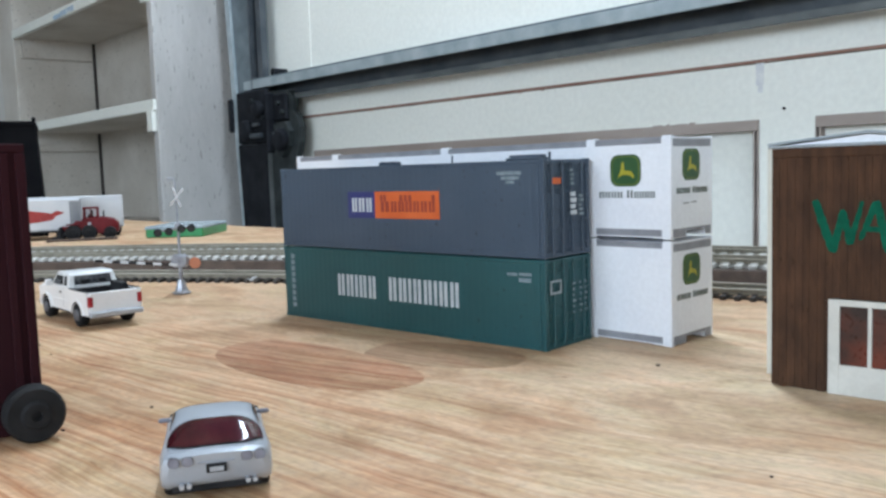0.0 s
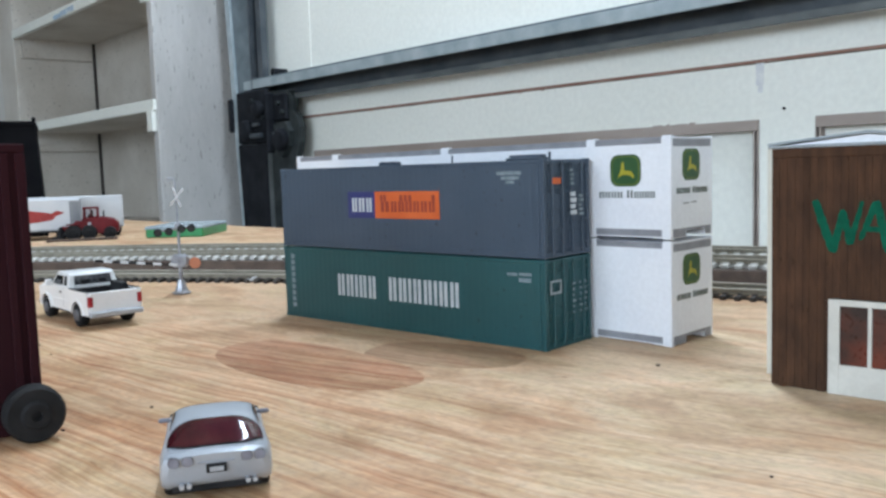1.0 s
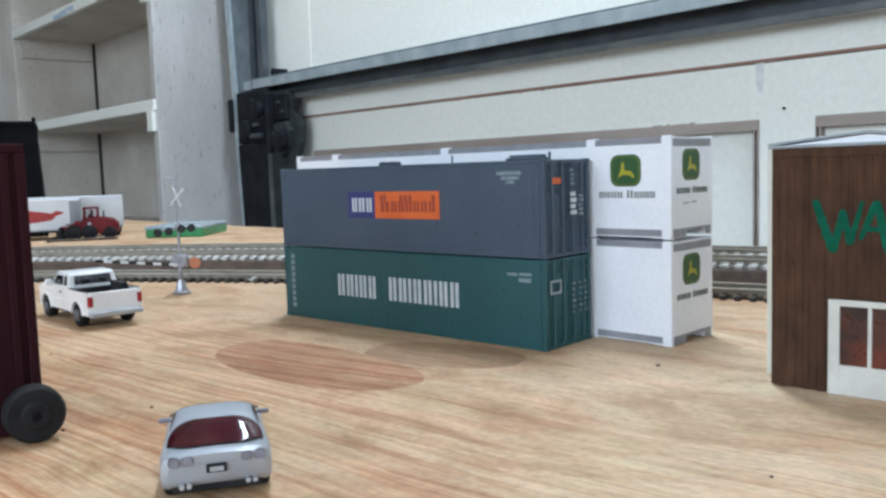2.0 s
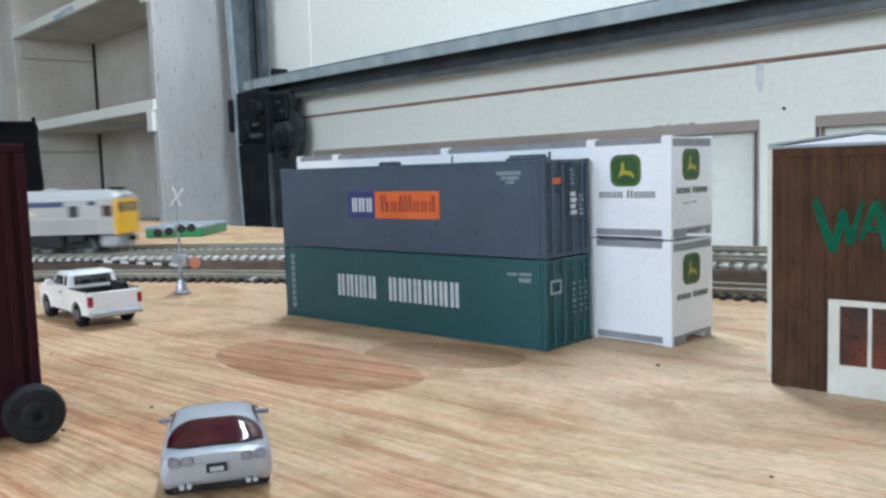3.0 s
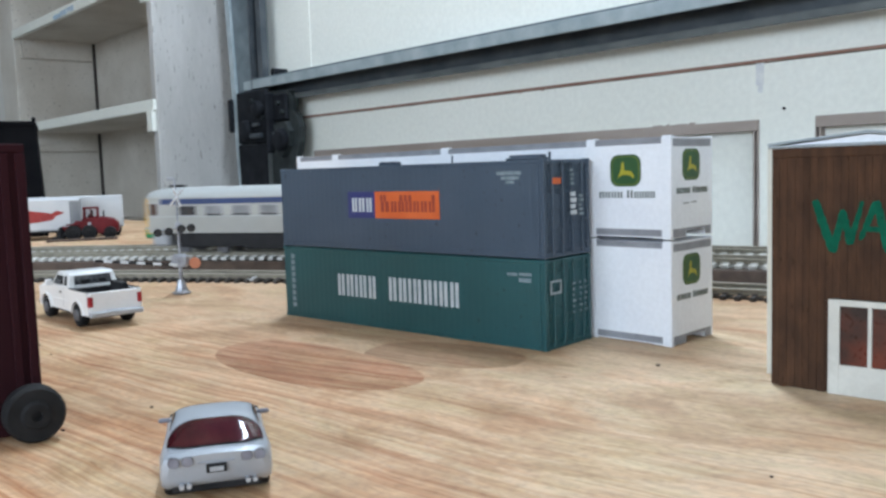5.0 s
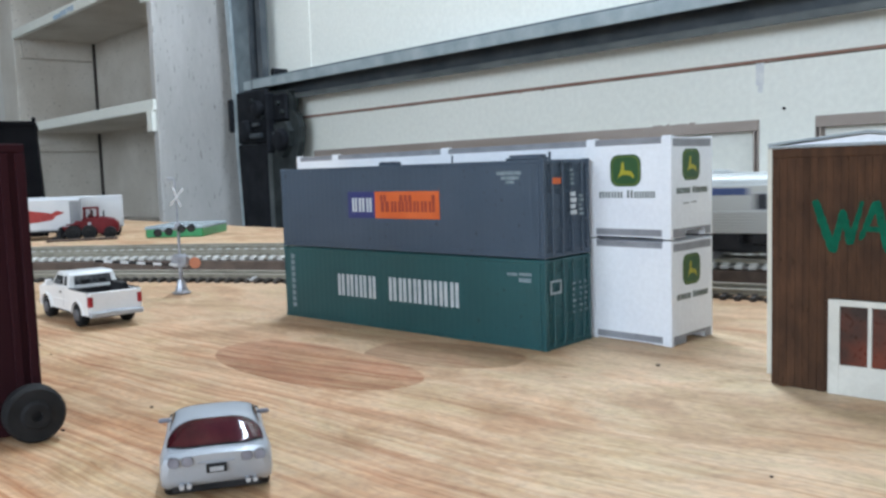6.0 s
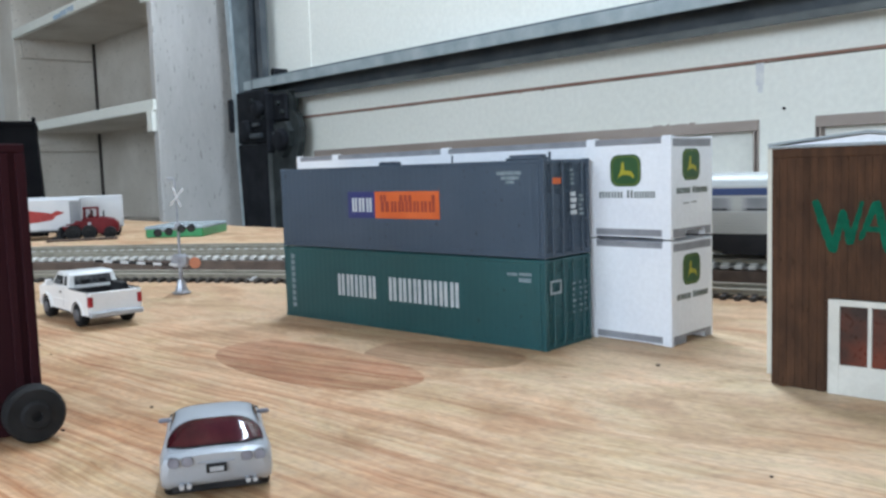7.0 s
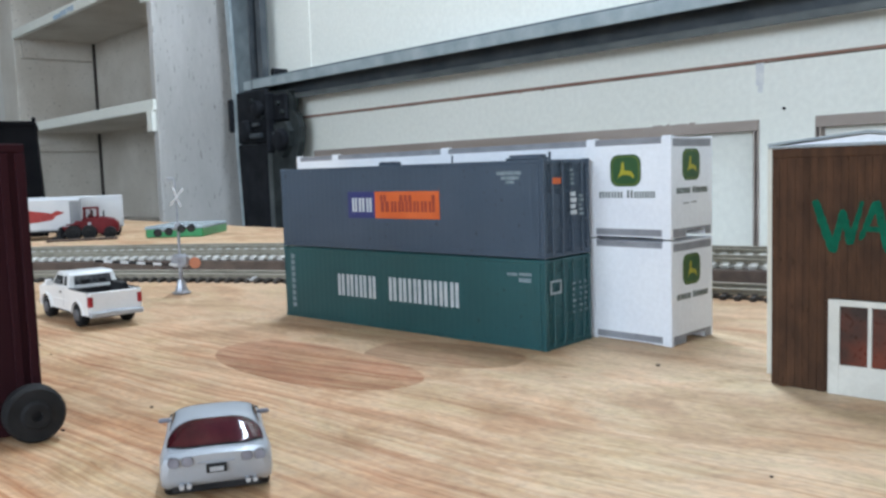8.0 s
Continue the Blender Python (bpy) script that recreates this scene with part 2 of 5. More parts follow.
# the south wall is out of view; its hole lets the key lamp in
holed_wall("wall_south", (U0, U1, V0 - 0.1, V0, ZF, ZC), (0.95, 3.75, -0.55, 1.55), "white painted garage wall, unseen, with an opening for the key lamp", M["white_paint"])
holed_wall("wall_north", (-1.35, U1, 0.06, 0.16, ZF, ZC), (-0.02, 3.6, ZF, 1.45), "white painted wall round the garage door", M["white_paint"])
garage_box("wall_alcove", (U0, -1.35, 0.06, 0.16, ZF, ZC), M["white_paint"], "white painted wall beside the shelves")
# unseen ceiling, left open where the added overhead lamp shines through
bm = boxes((U0, 0.50, V0, 0.25, ZC, ZC + 0.1), (1.60, U1, V0, 0.25, ZC, ZC + 0.1), (0.50, 1.60, -0.05, 0.25, ZC, ZC + 0.1), (0.50, 1.60, V0, -0.64, ZC, ZC + 0.1))
ceiling = part("ceiling", bm, M["ceiling"], None, "", 1)
ceiling.matrix_world = GARAGE
tagged(ceiling, "white painted ceiling with an opening for the added overhead lamp", "ceiling", "", "structure")


M["scuff"] = surf("grey_scuff", (0.66, 0.67, 0.69), (0.80, 0.81, 0.79), 0.6, coarse=90, fine=300)


def garage_door():
    """A sectional door: stiles and rails with sunk panels, brown moulding round them, a steel strut."""
    top = base("garage_door", GARAGE, "white sectional garage door with sunk panels and brown mouldings", "garage door")
    lo, hi = -0.02, 3.6
    seams = [-0.93, -0.36, 0.194, 0.745, 1.30, 1.44]
    cells = [(0.19, 1.238), (1.314, 2.36), (2.44, 3.48)]
    for s, (z0, z1) in enumerate(zip(seams, seams[1:])):
        bm = bmesh.new()
        z1 -= 0.004
        p0, p1 = z0 + 0.075, z1 - 0.0735
        sunk = 0.0012 if s == 2 else 0.012
        box(bm, lo, hi, sunk, 0.035, z0, z1)
        if z1 - z0 < 0.3:
            part("door_section", bm, M["door_paint"], top, k=1)
            continue
        box(bm, lo, hi, 0.0, sunk, z0, p0)
        box(bm, lo, hi, 0.0, sunk, p1, z1)
        edges = [lo] + [e for c in cells for e in c] + [hi]
        for a, b in zip(edges[::2], edges[1::2]):
            box(bm, a, b, 0.0, sunk, p0, p1)
        sec = part("door_section", bm, M["door_paint"], top, k=1)
        for a, b in cells:
            if s == 2:
                continue
            mo = bmesh.new()
            for q in ((a, b, p1 - 0.0145, p1), (a, b, p0, p0 + 0.013), (a, a + 0.002, p0 + 0.013, p1 - 0.0145), (a + 0.005, a + 0.007, p0 + 0.013, p1 - 0.0145), (b - 0.0075, b - 0.005, p0 + 0.013, p1 - 0.0145), (b - 0.002, b, p0 + 0.013, p1 - 0.0145)):
                box(mo, q[0], q[1], -0.004, 0.011, q[2], q[3], bevel=0.0006)
            part("moulding", mo, M["wood_trim"], sec, "weathered brown panel moulding", k=1)
    for x0, x1, z0, z1 in ((1.2330, 1.2440, 0.162, 0.192), (1.2360, 1.2425, 0.152, 0.162), (0.578, 0.590, 0.1626, 0.1632), (0.595, 0.603, 0.1632, 0.1638)):
        part("scuff", boxes((x0, x1, -0.0006, 0.001, z0, z1)), M["scuff"], top, "faint grey scuff on the paint", k=1)
    rnd = random.Random(3)
    for i in range(9):
        a = 1.075 + 0.0075 * i
        part("paint_chip", boxes((a, a + rnd.uniform(0.004, 0.010), -0.0045, 0.0, 0.1155, 0.1168 + rnd.uniform(0, 0.0025)), bevel=0.0006), M["wood_trim"], top, "ragged chip along the moulding", k=1)
    for x in (0.655, 0.86, 0.81, 0.40):
        part("rust_drip", boxes((x, x + 0.004, -0.0034, 0.0, 0.1885, 0.1925), bevel=0.0006), M["red_seam"], top, "small rust drip under the joint", k=1)
    for z in seams[1:-1]:
        part("seam", box(bmesh.new(), 0.10, hi, -0.003, 0.010, z - 0.0028, z + 0.0012), M["red_seam"], top, "rusty red joint between two sections", k=1)
    return top


garage_door()


def door_hardware():
    track = base("door_track", GARAGE, "grey galvanised steel door track beside the door", "door track")
    lean = 0.058  # the track leans a little
    lo, hi = lean * (0.24 - ZF), lean * (0.24 - 1.45)
    part("edge", prism(bmesh.new(), [(lo - 0.076, ZF), (lo - 0.056, ZF), (hi - 0.056, 1.45), (hi - 0.076, 1.45)], "y", -0.052, -0.008), M["galv_pale"], track, "pale steel edge", k=1)
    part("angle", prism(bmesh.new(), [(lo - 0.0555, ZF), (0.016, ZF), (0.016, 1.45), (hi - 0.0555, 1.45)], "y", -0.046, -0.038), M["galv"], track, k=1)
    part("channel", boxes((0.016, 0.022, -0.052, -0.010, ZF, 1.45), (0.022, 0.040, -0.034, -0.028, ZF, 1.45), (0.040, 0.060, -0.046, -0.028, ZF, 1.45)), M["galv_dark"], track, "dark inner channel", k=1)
    part("jamb_strip", boxes((-0.018, 0.006, -0.0075, -0.0035, 0.30, 1.43), bevel=0.001), M["wood_trim"], track, "brown wooden strip behind the channel", k=1)
    for z in (-0.4, 0.215, 0.9):
        part("clip", boxes((-0.088, -0.070, -0.060, -0.02, z - 0.045, z + 0.035), bevel=0.004), M["black_steel"], track, "black steel clip", k=1)
    # one steel strut; its lit and shaded bands are separate colours
    strut = base("door_strut", GARAGE, "grey galvanised steel stiffening strut across the door", "strut")
    part("face", boxes((-0.02, 3.58, -0.052, -0.048, 0.2655, 0.2860), bevel=0.0012), M["galv_pale"], strut, "front lip, the light on it put into a pale tone", k=1)
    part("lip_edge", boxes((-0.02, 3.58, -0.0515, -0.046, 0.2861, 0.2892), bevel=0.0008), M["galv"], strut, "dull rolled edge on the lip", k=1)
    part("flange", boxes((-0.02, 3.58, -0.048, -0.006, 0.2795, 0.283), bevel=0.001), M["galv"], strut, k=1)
    part("web", boxes((0.03, 3.58, -0.012, -0.007, 0.247, 0.2795)), M["galv_dark"], strut, "web under the lip, its shade put into a dark tone", k=1)
    part("lower_flange", boxes((0.03, 3.58, -0.034, -0.007, 0.2375, 0.2400), (0.03, 3.58, -0.037, -0.034, 0.2320, 0.2430), bevel=0.0008), M["galv_mid"], strut, "grey lower flange, the light on it put into a mid tone", k=1)
    hinge = base("roller_hinge", GARAGE, "greasy black roller hinge on the door edge", "hinge")
    lobes = [(-0.046, 0.262), (0.163, 0.251), (0.177, 0.236), (0.178, 0.203), (0.192, 0.193), (0.202, 0.168), (0.198, 0.136), (0.187, 0.108), (0.172, 0.078), (0.170, -0.5), (-0.006, -0.5)]
    part("plate", prism(bmesh.new(), lobes, "y", -0.046, -0.030), M["sooty"], hinge, "sooty green-black back plate", k=1)
    part("bracket", boxes((-0.048, 0.086, -0.058, -0.046, 0.140, 0.262), bevel=0.004), M["black_steel"], hinge, k=1)
    part("side_cover", boxes((0.100, 0.112, -0.072, -0.046, 0.115, 0.250), (0.112, 0.166, -0.056, -0.046, 0.185, 0.246), bevel=0.004), M["black_steel"], hinge, k=1)
    part("bracket_ear", prism(bmesh.new(), [(0.120, 0.178), (0.166, 0.182), (0.180, 0.160), (0.174, 0.128), (0.148, 0.104), (0.120, 0.112)], "y", -0.060, -0.046), M["sooty"], hinge, "rounded bracket ear", k=1)
    for z, x0, x1, r in ((0.156, 0.030, 0.078, 0.0058), (0.181, 0.040, 0.066, 0.0038)):
        part("shaft", rod(bmesh.new(), (x0, -0.066, z), (x1, -0.066, z), r, 10), M["galv_dark"], hinge, "dull grey shaft", k=1, smooth=True)
    part("shaft", rod(bmesh.new(), (0.130, -0.066, 0.156), (0.160, -0.066, 0.152), 0.006, 10), M["galv_dark"], hinge, "dull grey shaft", k=1, smooth=True)
    for x, z, r in ((0.060, 0.216, 0.020), (0.004, 0.170, 0.024), (0.152, 0.142, 0.026)):
        bm = lathe(bmesh.new(), [(r * 0.3, -0.012), (r * 0.8, -0.010), (r, -0.004), (r, 0.004), (r * 0.8, 0.010), (r * 0.3, 0.012)], "y", (x, -0.064, z), 20)
        part("roller", bm, M["black_steel"], hinge, k=1, smooth=True)
    for x, z in ((0.030, 0.238), (0.074, 0.196), (0.140, 0.224), (0.156, 0.204), (0.160, 0.120)):
        part("nut", rod(bmesh.new(), (x, -0.056, z), (x, -0.064, z), 0.005, 6), M["sooty"], hinge, k=1)
    part("edge_bar", prism(bmesh.new(), [(-0.010, -0.5), (0.080, -0.5), (0.080, 0.138), (-0.047, 0.138)], "y", -0.058, -0.046), M["black_steel"], hinge, k=1)
    part("edge_strip", boxes((0.0815, 0.0840, -0.056, -0.046, -0.5, 0.130)), M["galv_mid"], hinge, "thin grey edge strip", k=1)
    bolt = bmesh.new()
    rod(bolt, (0.105, -0.012, 0.296), (0.105, -0.048, 0.296), 0.009, 8)
    box(bolt, 0.075, 0.125, -0.045, -0.03, 0.283, 0.292, bevel=0.003)
    part("bolt", bolt, M["black_steel"], hinge, k=1)
    screw = part("screw", rod(bmesh.new(), (1.272, 0.004, 0.129), (1.272, -0.001, 0.129), 0.0022, 8), M["black_steel"], None, "", 1)
    screw.matrix_world = GARAGE
    tagged(screw, "small dark screw in the white garage door", "screw")


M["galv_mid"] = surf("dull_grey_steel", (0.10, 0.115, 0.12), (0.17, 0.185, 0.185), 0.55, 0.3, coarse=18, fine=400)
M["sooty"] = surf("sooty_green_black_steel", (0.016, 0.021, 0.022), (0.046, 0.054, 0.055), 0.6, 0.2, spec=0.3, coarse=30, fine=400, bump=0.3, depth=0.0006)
# paler copy of the steel, for the light on the strut's lip
M["galv_pale"] = surf("pale_galvanised_lit", (0.33, 0.40, 0.43), (0.50, 0.56, 0.58), 0.5, 0.4, coarse=22, fine=300)
door_hardware()


def shelf_unit():
    top = base("shelf_unit", GARAGE, "built-in white painted shelf unit, mostly empty", "shelves")
    f = -0.208
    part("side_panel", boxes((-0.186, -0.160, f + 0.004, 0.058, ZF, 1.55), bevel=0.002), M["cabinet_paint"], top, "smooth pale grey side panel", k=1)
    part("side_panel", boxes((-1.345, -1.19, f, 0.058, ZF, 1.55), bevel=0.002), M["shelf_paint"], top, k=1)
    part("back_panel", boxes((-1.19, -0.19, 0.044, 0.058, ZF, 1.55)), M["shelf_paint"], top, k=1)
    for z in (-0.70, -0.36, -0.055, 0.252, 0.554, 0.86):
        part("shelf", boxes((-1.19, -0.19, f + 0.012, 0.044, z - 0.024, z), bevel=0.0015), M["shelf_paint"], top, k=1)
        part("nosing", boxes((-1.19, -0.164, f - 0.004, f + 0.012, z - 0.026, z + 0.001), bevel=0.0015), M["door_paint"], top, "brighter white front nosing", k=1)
        part("cleat", boxes((-1.19, -1.172, f + 0.02, 0.044, z - 0.084, z - 0.024)), M["shelf_paint"], top, k=1)
    # thin dark strips drawn for the crack in the back corner
    part("corner_batten", boxes((-1.1705, -1.167, 0.034, 0.0435, ZF, -0.082), (-1.1705, -1.167, 0.034, 0.0435, -0.053, 0.225), (-1.1700, -1.1665, 0.034, 0.0435, 0.254, 0.528), (-1.1705, -1.167, 0.034, 0.0435, 0.556, 0.834)), M["tie_dark"], top, "dark brown gap strip in the back corner", k=1)
    for z in (0.252, 0.554):
        part("end_block", boxes((-0.195, -0.166, f - 0.008, f + 0.004, z - 0.075, z - 0.026), bevel=0.0015), M["door_paint"], top, "white end block", k=1)
    part("paint_mark", boxes((-0.790, -0.742, f - 0.0055, f - 0.0035, 0.5290, 0.5405), (-0.735, -0.690, f - 0.0055, f - 0.0035, 0.5310, 0.5440), (-0.683, -0.632, f - 0.0055, f - 0.0035, 0.5330, 0.5450)), M["blue_mark"], top, "faint blue paint smear", k=1)


M["roadbed"] = surf("brown_cork", (0.055, 0.035, 0.026), (0.10, 0.066, 0.048), 0.9, coarse=120, fine=1200, bump=0.5, depth=0.0006)
M["tie_dark"] = surf("dark_plastic_ties", (0.022, 0.018, 0.016), (0.045, 0.038, 0.033), 0.6, coarse=200, fine=1500, random_tone=0.25)
M["blue_mark"] = surf("faint_blue_smear", (0.24, 0.42, 0.60), (0.62, 0.68, 0.72), 0.6, coarse=70, fine=300)
shelf_unit()

# ---- layout board ----
M["ply_edge"] = surf("plywood_edge", (0.42, 0.28, 0.16), (0.56, 0.41, 0.26), 0.7, coarse=20, fine=400, stretch=(0.3, 0.3, 12))
BOARD = base("layout_board", GARAGE, "bare plywood sheet with reddish grain, carrying the model railway", "table", kind="structure")
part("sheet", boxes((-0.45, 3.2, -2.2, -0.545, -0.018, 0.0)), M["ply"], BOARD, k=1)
for x in (-0.3, 1.2, 2.9):
    for y in (-2.05, -0.65):
        part("leg", boxes((x - 0.035, x + 0.035, y - 0.035, y + 0.035, ZF, -0.018), bevel=0.003), M["ply_edge"], BOARD, k=1)


def ply_patch(x, y, turn, length, width, blunt, proud, mat, label):
    """An oval repair plug let into the face veneer."""
    outline = []
    for i in range(40):
        a = 2 * math.pi * i / 40
        c, d = math.cos(a), math.sin(a)
        wob = 1 + 0.03 * math.sin(3 * a + blunt)
        outline.append((length / 2 * wob * math.copysign(abs(c) ** 0.85, c), width / 2 * wob * math.copysign(abs(d) ** 0.85, d)))
    bm = prism(bmesh.new(), outline, "z", -0.5, proud)
    ob = part("patch", bm, mat, None, label)
    ob.matrix_world = pose(x, y, 0, 0, 0, turn)
    ob.parent = BOARD
    ob.matrix_parent_inverse = GARAGE.inverted()
    return ob


ply_patch(0.0850, -0.0565, -5, 96, 41, 0.3, 0.10, M["patch"], "reddish oval repair patch in the plywood")
ply_patch(0.1130, -0.0225, 10, 58, 34, 1.4, 0.05, M["patch_dull"], "duller oval repair patch in the plywood")

# ---- tracks: both curve about one centre ----
CURVE = (0.3052, -0.893)


def along(radius, heading, z=0.0, out=0.0):
    """The pose on a track of that radius where it runs at that heading (radians); x points ahead."""
    r = radius + out
    return Matrix.Translation((CURVE[0] - r * math.sin(heading), CURVE[1] + r * math.cos(heading), z)) @ Matrix.Rotation(heading, 4, "Z")


def swept(profile, radius, h0, h1, n):
    """A bar of that profile (offset outwards, height; mm) along the track."""
    rings = []
    for i in range(n + 1):
        m = along(radius, h0 + (h1 - h0) * i / n)
        rings.append([tuple(m @ Vector((0, o * 0.001, z * 0.001))) for o, z in profile])
    return loft(bmesh.new(), rings)


RAIL = [(-1.3, 0), (-1.3, 0.35), (-0.35, 0.7), (-0.35, 1.7), (-0.75, 1.9), (-0.75, 2.5), (0.75, 2.5), (0.75, 1.9), (0.35, 1.7), (0.35, 0.7), (1.3, 0.35), (1.3, 0)]


def railway(radius, z, tie_mat, tie_w, rail_mat, label, pitch, bed):
    top = base("railway_track", Matrix(), label, "track")
    h0, h1 = 1.32, -0.30
    if bed:
        part("roadbed", swept([(-27, 0), (-21, 7.9), (21, 7.9), (27, 0)], radius, h0, h1, 160), M["roadbed"], top, "dark brown cork roadbed", k=1)
    for side in (-8.95, 8.95):
        prof = [(o + side, zz + z * 1000 + 2.1) for o, zz in RAIL]
        bar = part("rail", swept(prof, radius, h0, h1, 160), M["rail_side"], top, "weathered brown-grey rail", k=1, smooth=True)
        head = [(o + side, zz + z * 1000 + 2.1) for o, zz in ((-0.74, 2.52), (-0.6, 2.72), (0.6, 2.72), (0.74, 2.52))]
        part("rail_head", swept(head, radius, h0, h1, 160), rail_mat, bar, "worn bright rail head", k=1)
    tie_bm = box(bmesh.new(), -tie_w / 2, tie_w / 2, -15, 15, 0, 2.1, bevel=0.25)
    chair = [(-tie_w * 0.42, tie_w * 0.42, s - 1.9, s + 1.9, 1.9, 2.75) for s in (-8.95, 8.95)]
    for c in chair:
        box(tie_bm, *c)
    first = part("tie", tie_bm, tie_mat, top)
    step, i = pitch * 0.001 / radius, 0
    first.matrix_local = along(radius, h1, z)
    while h1 + step * (i + 1) < h0 and i < 296:
        i += 1
        ob = bpy.data.objects.new("tie", first.data)
        scene.collection.objects.link(ob)
        ob.parent, ob.matrix_local = top, along(radius, h1 + step * i, z)
    # strips of plastic that join the ties under the rails
    for s in (-8.95, 8.95):
        part("web", swept([(s - 1.0, z * 1000 + 0.05), (s - 1.0, z * 1000 + 0.9), (s + 1.0, z * 1000 + 0.9), (s + 1.0, z * 1000 + 0.05)], radius, h0, h1, 120), tie_mat, top, k=1)
    return top


M["tie_pale"] = surf("pale_concrete_ties", (0.50, 0.49, 0.45), (0.66, 0.65, 0.62), 0.6, coarse=200, fine=1500, random_tone=0.12)
M["rail_side"] = surf("weathered_rail_side", (0.19, 0.17, 0.13), (0.28, 0.255, 0.205), 0.6, 0.2, coarse=80, fine=700)
M["rail_metal"] = surf("nickel_silver_rail", (0.56, 0.52, 0.43), (0.68, 0.64, 0.55), 0.42, 0.5, coarse=80, fine=700)
M["rail_dull"] = surf("tarnished_rail", (0.34, 0.31, 0.25), (0.46, 0.42, 0.35), 0.45, 0.5, coarse=80, fine=700)
NEAR_R, FAR_R, BED = 1.053, 1.1034, 0.008
railway(NEAR_R, 0.0, M["tie_dark"], 2.6, M["rail_metal"], "curved model track with dark plastic ties on the plywood", 6.6, False)
railway(FAR_R, BED, M["tie_pale"], 3.9, M["rail_dull"], "curved model track with pale ties on brown roadbed", 6.9, True)
railway(FAR_R + 0.0495, BED, M["tie_pale"], 3.9, M["rail_dull"], "outer curved model track with pale ties on brown roadbed", 7.2, True)


# ---- freight containers ----
def strip_letters(bm, x0, x1, z0, z1, widths, y, thick=0.14, gap=0.4):
    """A plain bar for each letter of a name."""
    total = sum(abs(w) for w in widths)
    x = x0
    for w in widths:
        step = abs(w) / total * (x1 - x0)
        if w > 3:
            for f in (0.14, 0.58):
                box(bm, x + step * f, x + step * (f + 0.28), y - thick, y, z0, z1)
        elif w > 0:
            box(bm, x + step * gap / 2, x + step * (1 - gap / 2), y - thick, y, z0, z1)
        x += step
    return bm


def corrugated(x0, x1, z0, z1, y, depth, pitch, sign=-1):
    """A sheet with trapezoid ribs running up and down; y is its outer plane."""
    pts, x = [], x0
    while x < x1 - 1e-6:
        for f, o in ((0.0, 0), (0.30, 0), (0.48, 1), (0.82, 1)):
            xx = x + pitch * f
            if xx < x1:
                pts.append((xx, y - sign * depth * o))
        x += pitch
    pts.append((x1, y))
    inner = y + 0.9 if sign < 0 else y - 0.9
    return prism(bmesh.new(), pts + [(x1, inner), (x0, inner)], "z", z0, z1)


